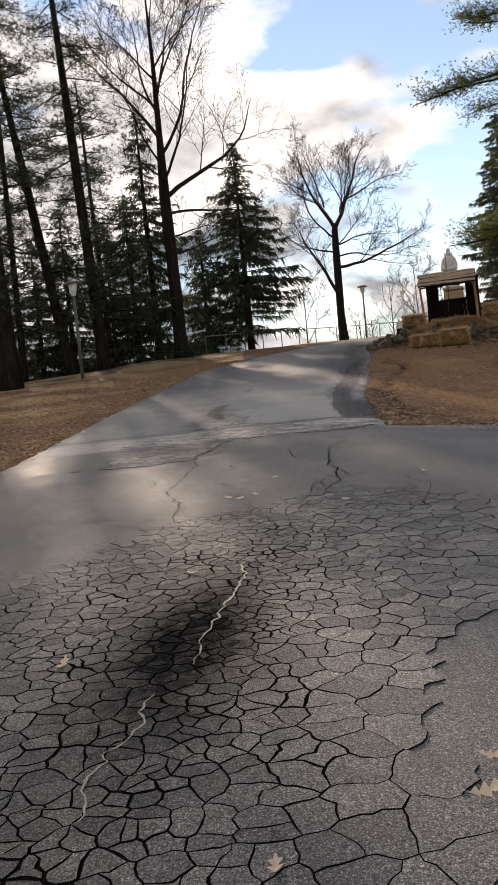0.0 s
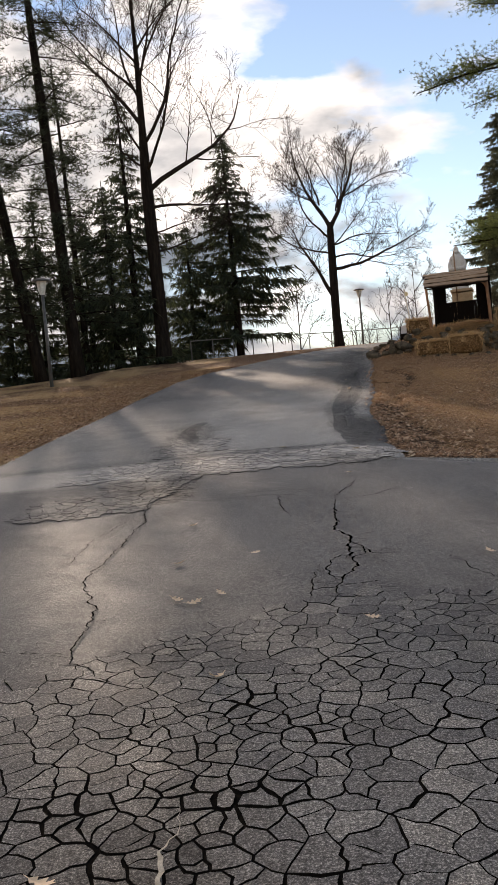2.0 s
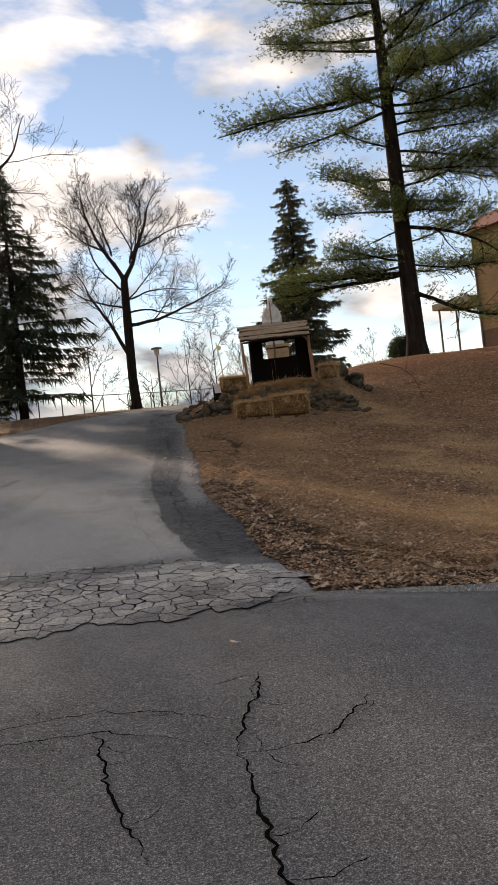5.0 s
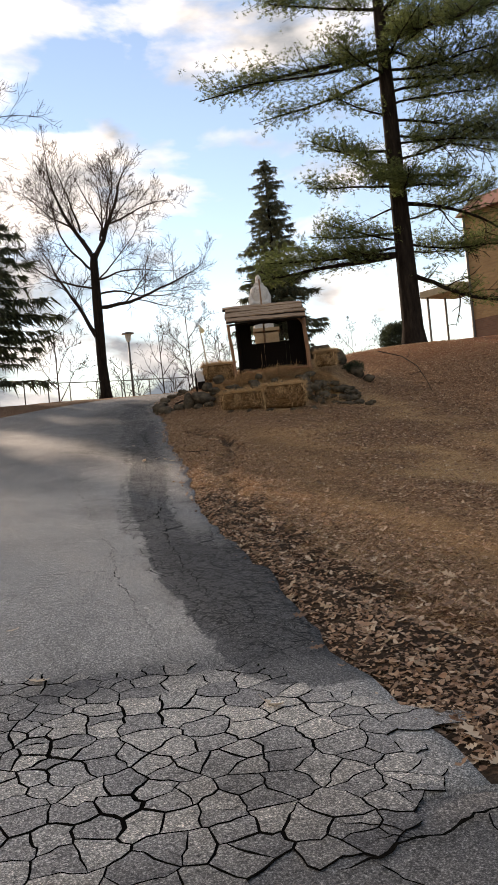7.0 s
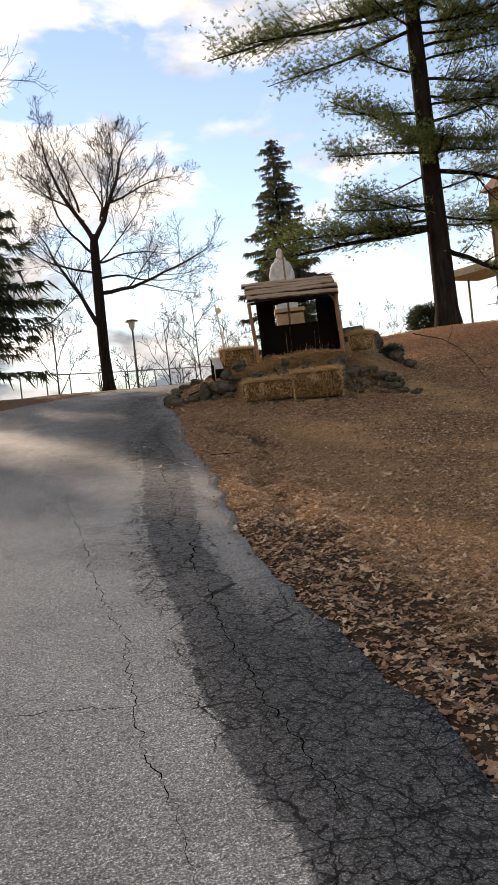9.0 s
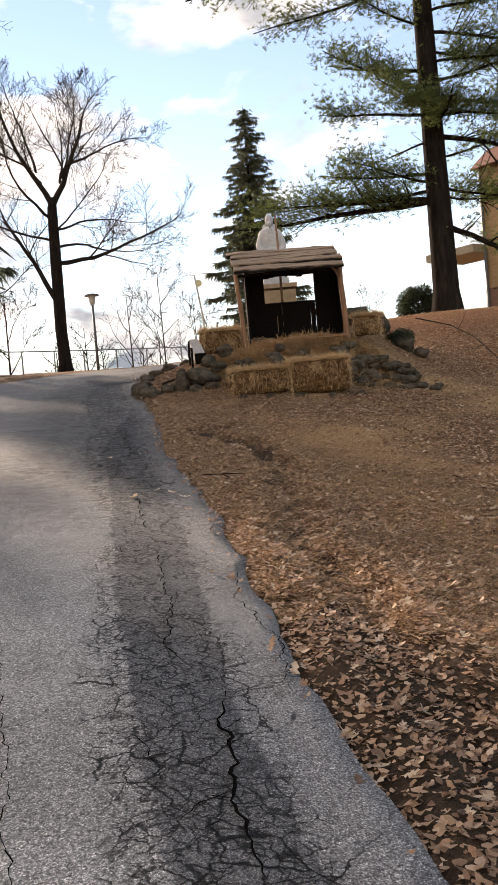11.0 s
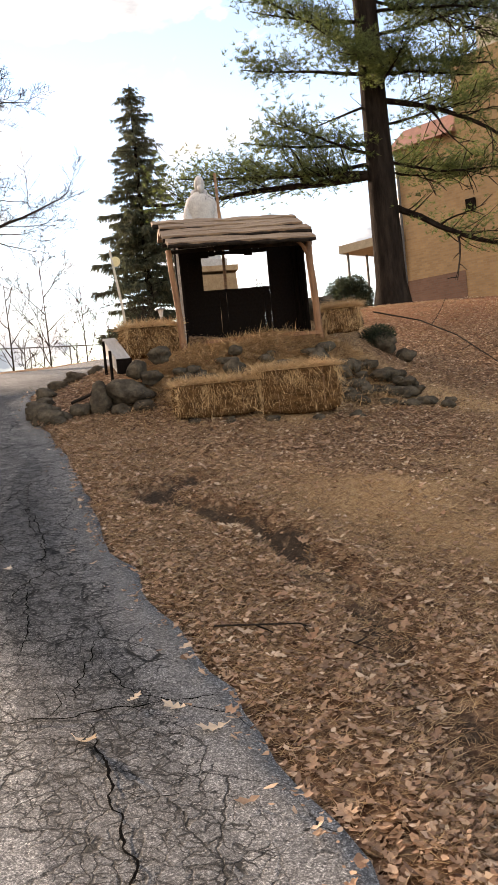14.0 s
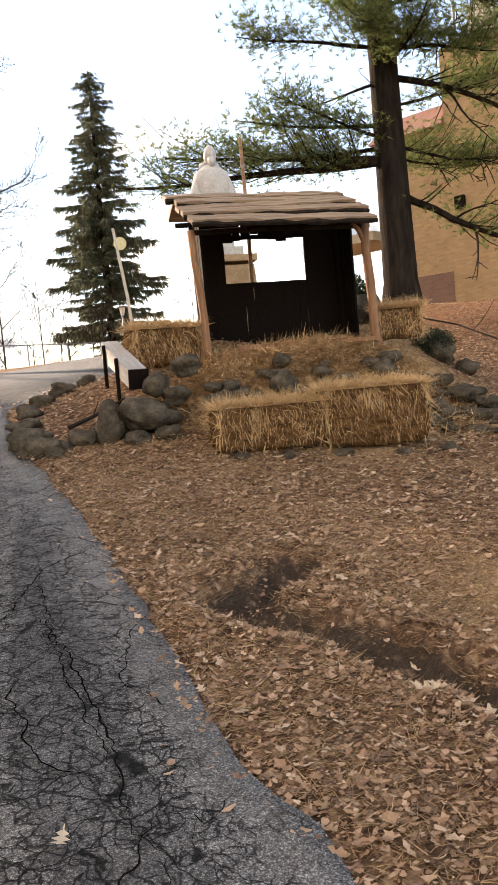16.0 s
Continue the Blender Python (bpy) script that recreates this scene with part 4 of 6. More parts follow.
def spruce(m, label, seed, height, radius, base=0.1, density=1.0, droop=0.35, material=None, top_power=0.8):
    rng = random.Random(seed)
    ob = thing("spruce_tree", m, label, "tree", "evergreens")
    tb = MB()
    tb.tube([(0, 0, 0), (0.03, 0, height * 0.5), (0, 0, height)], [height * 0.014 + 0.05, height * 0.008 + 0.03, 0.015], 8)
    part("trunk", tb, M_BARK, ob, "", True)
    cb, bb = MB(), MB()
    z = height * base
    while z < height * 0.985:
        f = 1 - z / height
        r = radius * (f ** top_power) * rng.uniform(0.6, 1.2) + 0.15
        k = max(4, int(7 * density))
        a0 = rng.uniform(0, 6.28)
        for i in range(k):
            a = a0 + 6.283 * i / k + rng.uniform(-0.35, 0.35)
            if rng.random() < 0.2:
                continue
            out = Vector((math.cos(a), math.sin(a), 0))
            ln = r * rng.uniform(0.5, 1.15)
            pts = []
            for s in range(6):
                u = s / 5
                pts.append(Vector((0, 0, z)) + out * ln * u + Vector((0, 0, -droop * ln * u + 0.28 * ln * u * u * u + 0.12 * ln * math.sin(u * 3))))
            bb.tube(pts, [0.028 * (1 - s / 6) * (0.5 + ln / 3) for s in range(6)], 3, False)
            n = max(5, int(19 * ln * density))
            for _ in range(n):
                u = rng.uniform(0.12, 1.0)
                q = u * 5
                i0 = min(4, int(q))
                p = pts[i0].lerp(pts[i0 + 1], q - i0)
                side = out.cross(Vector((0, 0, 1))) * rng.uniform(-1, 1)
                way = out * 0.6 + side + Vector((0, 0, rng.uniform(-1.7, 0.05)))
                sz = rng.uniform(0.2, 0.42) * (0.6 + 0.25 * ln)
                wv = way.normalized() * sz
                for _ in range(3):
                    j = Vector((rng.uniform(-0.5, 0.5), rng.uniform(-0.5, 0.5), rng.uniform(-0.5, 0.3))) * sz
                    blade(cb, p + j * 0.4, wv + j * 0.7, sz * rng.uniform(0.06, 0.12), Vector((rng.uniform(-1, 1), rng.uniform(-1, 1), rng.uniform(-1, 1))))
        z += rng.uniform(0.24, 0.46) * (0.6 + 0.5 * f) * (height / 11) ** 0.5
    tagged(part("boughwood", bb, M_TWIG, ob), "", "", "", "stuff")
    part("crown", cb, material or M_NEEDLE, ob)
    return ob


def tufts(mb, rng, pts, count, size, spread, blades=12):
    """Brushes of long needles along and round the end of a shoot."""
    n = len(pts)
    for _ in range(count):
        i = rng.randrange(max(1, n // 3), n)
        p = pts[i - 1].lerp(pts[i], rng.random()) + Vector((rng.gauss(0, spread), rng.gauss(0, spread), rng.gauss(0.2 * spread, spread * 0.75)))
        axis = Vector((rng.gauss(0, 1), rng.gauss(0, 1), rng.gauss(0.5, 0.6))).normalized()
        for _ in range(blades):
            d = (axis + Vector((rng.gauss(0, 0.7), rng.gauss(0, 0.7), rng.gauss(0, 0.5)))).normalized() * size * rng.uniform(0.6, 1.15)
            blade(mb, p, d, size * 0.04, Vector((rng.uniform(-1, 1), rng.uniform(-1, 1), rng.uniform(-1, 1))))


def pine(m, label, seed, trunk, limbs, tuft=0.2, per=60, spread=0.22, material=None, blades=12, bow=0.0, bend=0.05, brushy=False, shoots=2.2):
    """limbs: start height, azimuth, length, rise, radius, share of needles."""
    rng = random.Random(seed)
    ob = thing("pine_tree", m, label, "tree", "evergreens")
    tb = MB()
    pts = [Vector(p[:3]) for p in trunk]
    tb.tube(pts, [p[3] for p in trunk], 12)
    part("trunk", tb, M_BARK, ob, "", True)

    def axis_at(z):
        for a, b in zip(pts, pts[1:]):
            if a.z <= z <= b.z:
                return a.lerp(b, (z - a.z) / (b.z - a.z))
        return pts[-1].copy()

    for z, az, ln, up, r, share in limbs:
        a = radians(az)
        lb, nb = MB(), MB()
        way = Vector((math.sin(a), math.cos(a), up))
        p, rr = limb(lb, rng, axis_at(z), way, ln, r, r * 0.2, 10, bend if az < 240 else 0.06, bow, 6)
        if brushy and 75 < az < 140:
            twigs(lb, rng, p, rr, 2, ln * 0.34, 0.9, 7, -0.05, 0.017)
        for _ in range(int(6 + ln * shoots * min(1.4, 0.5 + 0.3 * share))):
            u = 1 + (len(p) - 2) * rng.random() ** 0.75
            i = max(2 if brushy else 3, int(u))
            start = p[i - 1].lerp(p[i], rng.random())
            d = (p[i] - p[i - 1]).normalized()
            side = d.cross(Vector((0, 0, 1))).normalized() * rng.choice((-1, 1))
            w2 = d * 0.7 + side * rng.uniform(0.4, 1.1) + Vector((0, 0, rng.uniform(-0.3, 0.9)))
            q, qr = limb(lb, rng, start, w2, min(1.5, ln * rng.uniform(0.12, 0.3)), max(0.01, rr[i] * 0.35), 0.006, 4, 0.14, 0.06, 3)
            if share > 0:
                tufts(nb, rng, q, int(per * (0.6 + 0.4 * rng.random())), tuft, spread, blades)
        if share > 0:
            tufts(nb, rng, p[7:], int(per), tuft, spread, blades)
        bough = part("limb", lb, M_BARK, ob)
        if share > 0:
            part("needles", nb, material or M_PINE, bough)
    return ob


# bare maple on the brow
bare_tree(pose(-3.4, 43.3, land(-3.4, 43.3) - 0.1), "tall leafless maple with a dark trunk on the brow", 3,
    [(0, 0, -0.2, 0.55), (0.0, 0, 0.5, 0.4), (0, 0, 1.5, 0.34), (0, 0, 4, 0.31), (-0.05, 0, 8.6, 0.28), (0, 0, 11.5, 0.17), (0.05, 0, 15, 0.11), (0, 0, 19.5, 0.03)],
    [((0, 0, 8.4), (0.8, 0.1, 0.6), 9.5, 0.13), ((0, 0, 7.6), (0.95, 0.3, 0.05), 5.5, 0.08), ((0, 0, 10.6), (0.6, -0.2, 0.85), 8.5, 0.1), ((0, 0, 11.5), (-0.45, 0.2, 1), 7.5, 0.1),
     ((0, 0, 13.5), (0.5, 0.3, 1), 6, 0.08), ((0, 0, 14.5), (-0.6, -0.2, 0.8), 5, 0.06), ((0, 0, 9.5), (-0.8, 0.5, 0.4), 4, 0.06), ((0, 0, 16), (0.1, 0.1, 1), 5, 0.05),
     ((0, 0, 9.3), (0.5, -0.7, 0.5), 7, 0.08), ((0, 0, 12.4), (0.2, -0.3, 1), 7, 0.07), ((0, 0, 5.5), (0.9, 0.2, 0.0), 4.5, 0.05), ((0, 0, 6.4), (0.7, -0.5, -0.05), 4.0, 0.045), ((0, 0, 12.8), (-0.5, -0.5, 0.7), 5.5, 0.07), ((0, 0, 10.0), (-0.5, -0.6, 0.6), 5.5, 0.06), ((0, 0, 15), (0.6, 0.1, 0.9), 5.5, 0.06), ((0, 0, 13), (-0.75, 0.1, 0.8), 6.0, 0.07)], 0.48, 3, 9, 0.009)
# smaller bare tree by the railing
bare_tree(pose(6.5, 55.2, land(6.5, 55.2) - 0.1), "leafless spreading tree beside the railing", 5,
    [(0, 0, -0.2, 0.42), (0, 0, 0.6, 0.3), (-0.05, 0, 2, 0.27), (0.0, 0, 5, 0.26), (0.05, 0, 7.4, 0.22), (0.1, 0, 7.9, 0.16)],
    [((0.1, 0, 7.6), (0.5, 0.1, 0.85), 6.4, 0.15), ((0.05, 0, 7.6), (-0.42, 0.1, 0.9), 6.0, 0.13), ((0.0, 0, 5.0), (1, -0.1, 0.02), 6.4, 0.11), ((-0.05, 0, 3.2), (-0.62, 0, 0.8), 6.0, 0.13),
     ((0.05, 0, 6.5), (0.95, 0.4, 0.32), 5.6, 0.06), ((0.05, 0, 6.9), (-0.95, -0.4, 0.5), 5.6, 0.07), ((0.5, 0.1, 8.6), (0.0, 0.5, 1), 4.8, 0.06), ((0.05, 0, 5.7), (1, 0.2, 0.2), 5.6, 0.06), ((0.0, 0, 6.0), (-1, 0.2, 0.3), 5.4, 0.06),
     ((0.6, 0.1, 8.8), (0.45, -0.6, 0.8), 4.4, 0.05), ((-0.3, 0.1, 8.6), (-0.6, 0.7, 0.6), 4.4, 0.05), ((0.05, 0, 6.3), (0.7, -0.6, 0.5), 5, 0.05), ((-0.5, 0, 9.0), (-0.1, -0.2, 1), 4.6, 0.06), ((0.9, 0.1, 9.4), (0.95, 0.0, 0.5), 4.6, 0.06), ((-0.7, 0.1, 9.2), (-0.85, 0.1, 0.6), 4.6, 0.05)], 0.5, 3, 9, 0.0095)


# evergreens on the brow
def plant_spruce(x, y, h, r, seed, label, z=None, **k):
    return spruce(pose(x, y, (land(x, y) if z is None else z) - 0.15, 0, 0, seed * 37), label, seed, h, r, **k)


plant_spruce(0.3, 49.6, 12.6, 4.2, 11, "dark spruce with drooping boughs behind the railing")
plant_spruce(-4.9, 46.5, 15.8, 3.6, 12, "dark spruce behind the bare maple", density=0.9)
plant_spruce(-2.2, 50.5, 8.5, 3.4, 16, "low dark spruce beside the bare maple", density=0.9)
plant_spruce(-7.3, 46.5, 12.5, 3.8, 13, "dark broad spruce on the brow", density=0.9)
plant_spruce(-9.0, 43.0, 11.5, 3.6, 19, "dark broad spruce on the brow", density=0.9)
plant_spruce(-11.0, 44.5, 12.5, 3.6, 14, "dark broad spruce on the brow", density=0.9)
plant_spruce(-12.6, 40.5, 13.0, 3.6, 17, "dark broad spruce on the brow", density=0.9)
plant_spruce(-15.5, 42.5, 14.0, 3.6, 18, "dark broad spruce on the brow", density=0.9)
plant_spruce(-5.6, 43.0, 9.5, 3.0, 20, "thin dark spruce on the brow", density=0.9)
plant_spruce(26.2, 82, 23.2, 5.0, 15, "tall narrow spruce far behind the drive", z=4.2, density=1.55, base=0.05, top_power=0.62, material=M_FARSPRUCE)

# tall thin conifers with bare lower trunks
TRUNKS = [(-6.7, 38.6, 23, 0.27, -0.8, 21), (-8.1, 38.0, 20, 0.24, -2.6, 22), (-9.6, 33.2, 22, 0.42, -0.6, 23), (-10.2, 37.5, 18, 0.16, 0.2, 24), (-12.2, 36.2, 20, 0.2, -0.4, 25), (-6.9, 42.5, 16, 0.15, -0.4, 26), (-14.5, 34.5, 20, 0.24, 0.0, 27)]
for x, y, hgt, r, lean, seed in TRUNKS:
    rng = random.Random(seed)
    lm = []
    z = 2.6
    while z < hgt - 0.5:
        low = z < 8
        lm.append((z, rng.uniform(0, 360), rng.uniform(1.2, 3.2) * (1.2 - 0.5 * z / hgt), rng.uniform(-0.35, 0.1), 0.035, 0.3 if low else 0.7 if z < 12 else 0.8))
        z += rng.uniform(0.16, 0.36)
    pine(pose(x, y, land(x, y) - 0.2), "tall thin conifer with a bare lower trunk", seed,
        [(0, 0, 0, r * 1.25), (lean * 0.08, 0, hgt * 0.08, r), (lean * 0.5, 0, hgt * 0.5, r * 0.75), (lean, 0, hgt, 0.04)], lm, 0.26, 8, 0.2, M_NEEDLE, 7, -0.01, 0.05, False, 3.0)

# big white pine on the rise
rng = random.Random(40)
lm = [(3.9, 298, 6.6, -0.07, 0.12, 3.2), (3.95, 284, 5.6, 0.02, 0.07, 2.2), (4.2, 312, 5.2, 0.05, 0.06, 1.8), (4.7, 296, 3.8, 0.03, 0.06, 1.6), (4.4, 270, 3.4, 0.05, 0.05, 1.3), (5.8, 300, 2.1, -0.2, 0.045, 0.0),
      (6.6, 292, 3.6, 0.08, 0.06, 1.6), (7.4, 278, 3.8, 0.1, 0.06, 1.6), (8.0, 300, 3.2, 0.05, 0.06, 1.2), (6.9, 250, 2.6, 0.05, 0.05, 1.4),
      (6.2, 185, 2.6, -0.05, 0.06, 3.4), (6.5, 160, 2.8, 0.0, 0.06, 2.2), (6.8, 210, 2.6, 0.0, 0.06, 1.8), (7.0, 135, 3.2, -0.05, 0.06, 1.8),
      (3.15, 128, 5.6, -0.42, 0.1, 0.5), (4.3, 100, 4.6, -0.1, 0.045, 1.8), (4.0, 82, 4.4, 0.05, 0.04, 1.6), (5.9, 126, 5.6, -0.4, 0.09, 0.7), (5.2, 112, 4.8, 0.1, 0.04, 1.6),
      (7.6, 116, 5.6, 0.12, 0.055, 2.8), (8.6, 92, 5.6, -0.22, 0.05, 3.0), (9.2, 130, 6.0, -0.2, 0.06, 3.4), (10.3, 105, 6.4, 0.1, 0.06, 3.6), (11.2, 126, 6.4, -0.15, 0.06, 3.6), (12.0, 95, 6.4, -0.05, 0.06, 3.4),
      (9.8, 140, 5.0, 0.05, 0.05, 3.0), (10.8, 118, 5.6, -0.3, 0.05, 3.2), (11.8, 140, 5.6, 0.0, 0.05, 3.2), (12.8, 112, 6.0, -0.15, 0.06, 3.2), (13.6, 132, 5.6, -0.1, 0.06, 3.0), (8.2, 136, 4.6, -0.05, 0.05, 2.6),
      (12.0, 295, 7.6, -0.17, 0.11, 2.8), (11.7, 286, 6.2, -0.15, 0.08, 2.0), (11.0, 302, 5.6, -0.2, 0.07, 1.8), (9.4, 268, 3.0, 0.05, 0.05, 0.8), (11.0, 240, 4.0, 0.05, 0.06, 1.4), (11.4, 200, 4.0, 0.0, 0.06, 1.6),
      (14.2, 292, 5.2, 0.0, 0.08, 2.2), (13.6, 276, 4.6, 0.0, 0.07, 1.8)]
z = 12.2
while z < 20:
    lm.append((z, rng.uniform(0, 360), rng.uniform(4.0, 7.0) * (1.3 - 0.5 * z / 20), rng.uniform(0, 0.2), 0.08, 1.6))
    z += 0.4
pine(pose(16.95, 40.6, land(16.95, 40.6) - 0.15), "large white pine with long horizontal boughs on the rise", 41,
    [(0, 0, -0.2, 0.8), (0, 0, 0.25, 0.55), (0, 0, 0.9, 0.43), (-0.05, 0, 5, 0.36), (-0.1, 0, 10, 0.3), (-0.2, 0, 21, 0.07)], lm, 0.18, 24, 0.22, None, 12, 0.012, 0.16, True, 6.0)

# thin bare saplings and scrub beyond the railing
rng = random.Random(61)
SCRUB = [(8.6, 62, 4.0), (11.2, 63, 6.0), (13.6, 65, 7.5), (16.5, 68, 6.5), (4.2, 57.5, 6.5), (19, 71, 5), (9.8, 64, 3.0), (12.4, 66, 3.5), (15, 65, 3.0), (21.5, 74, 5), (23.5, 77, 6.5), (6.9, 61, 3.0), (34, 84, 8), (37, 83, 8), (17.8, 69, 3.5), (14.2, 69, 4)]
for x, y, hgt in SCRUB:
    top = hgt
    base_z = rise(y) - 0.8
    bare_tree(pose(x, y, base_z - 0.6, 0, 0, rng.uniform(0, 360)), "thin leafless sapling beyond the railing", rng.randrange(9999),
        [(0, 0, -2.5, 0.06), (0.05, 0, top * 0.35, 0.04), (0.1, 0.05, top * 0.95, 0.015)],
        [((0.03 * k, 0, top * (0.22 + 0.12 * k)), (math.cos(k * 2.4), math.sin(k * 2.4), 1.0), top * (0.55 - 0.05 * k), 0.03) for k in range(6)], 0.55, 3 if hgt > 6 else 2, 6, 0.012)


# ---- building ----
def building():
    ob = thing("brick_building", pose(29, 50.6, 5.2, 0, 0, 15.5), "tan brick building with a brown base and a red tile roof", "building")
    a = MB()
    a.box(pose(6, -10.4, 0), 12, 20.8, 11.7)
    part("tower_wall", a, M_BRICK, ob)
    b = MB()
    b.box(pose(5.5, 1.7, 0), 10.9, 3.4, 8.6)
    part("wing_wall", b, M_BRICK, ob)
    c = MB()
    c.box(pose(0.02, 1.69, -1.0), 0.1, 3.38, 3.5)
    part("base_band", c, M_BRICKDARK, ob)
    d = MB()
    d.box(pose(5.2, 1.75, 8.6), 11.2, 3.7, 1.1, 0.8)
    part("roof", d, M_TILE, ob)
    e = MB()
    e.tube([(-0.1, 3.2, 0.3), (-0.1, 3.2, 8.6)], [0.08, 0.08], 8)
    part("downpipe", e, M_METAL, ob)
    g = MB()
    g.box(pose(-0.06, -0.55, 5.0), 0.16, 0.45, 0.55)
    part("vent", g, M_WOODDARK_SHADE, ob)
    p = MB()
    p.box(pose(0.7, 5.0, 4.4), 3.0, 3.2, 0.4)
    part("canopy", p, M_CREAM, ob)
    for x in (-0.5, 1.0):
        q = MB()
        q.tube([(x, 6.3, 0), (x, 6.3, 4.4)], [0.07, 0.07], 8)
        part("canopy_post", q, M_METAL, ob)
    for k, (y, w) in enumerate(((-1.6, 0.9), (-3.4, 1.4))):
        u = MB()
        u.box(pose(0.9, y, 11.7), 0.9, w, 1.5 - 0.4 * k)
        part("rooftop_unit", u, M_PALEWOOD, ob, "pale rooftop equipment")
    for y in (-0.6, -2.4, -4.6):
        u = MB()
        u.tube([(0.4, y, 11.7), (0.4, y, 14.0)], [0.06, 0.06], 6)
        part("rooftop_post", u, M_METAL, ob)
    u = MB()
    u.tube([(0.4, -0.6, 13.9), (0.4, -4.6, 13.9)], [0.05, 0.05], 6)
    part("rooftop_rail", u, M_METAL, ob)
    return ob


building()


# ---- grotto: hut, bales, stones, statue ----
HUT = Matrix(((0.949, 0.316, 0, 7.30), (-0.316, 0.949, 0, 33.26), (0, 0, 1, 4.05), (0, 0, 0, 1)))


def rough_box(sx, sy, sz, seed, cuts=(10, 2, 2), wear=0.02, edge=0.0):
    """A sawn or split piece of wood with uneven faces; x is its length."""
    mb = MB()
    nx_, ny_, nz_ = cuts
    index = {}

    def vert(i, j, k):
        if (i, j, k) not in index:
            p = Vector((sx * (i / nx_ - 0.5), sy * (j / ny_ - 0.5), sz * (k / nz_ - 0.5)))
            q = p * 4 + Vector((seed, seed * 2, 0))
            p += Vector((noise.noise(q) * wear, noise.noise(q + Vector((9, 0, 0))) * wear + edge * noise.noise(Vector((p.x * 2.2, seed, 0))) * (1 if j == 0 else 0.3), noise.noise(q + Vector((0, 9, 0))) * wear))
            index[(i, j, k)] = len(mb.v)
            mb.v.append(tuple(p))
        return index[(i, j, k)]

    for i in range(nx_):
        for j in range(ny_):
            mb.f.append((vert(i, j, 0), vert(i, j + 1, 0), vert(i + 1, j + 1, 0), vert(i + 1, j, 0)))
            mb.f.append((vert(i, j, nz_), vert(i + 1, j, nz_), vert(i + 1, j + 1, nz_), vert(i, j + 1, nz_)))
        for k in range(nz_):
            mb.f.append((vert(i, 0, k), vert(i + 1, 0, k), vert(i + 1, 0, k + 1), vert(i, 0, k + 1)))
            mb.f.append((vert(i, ny_, k), vert(i, ny_, k + 1), vert(i + 1, ny_, k + 1), vert(i + 1, ny_, k)))
    for j in range(ny_):
        for k in range(nz_):
            mb.f.append((vert(0, j, k), vert(0, j, k + 1), vert(0, j + 1, k + 1), vert(0, j + 1, k)))
            mb.f.append((vert(nx_, j, k), vert(nx_, j + 1, k), vert(nx_, j + 1, k + 1), vert(nx_, j, k + 1)))
    return mb


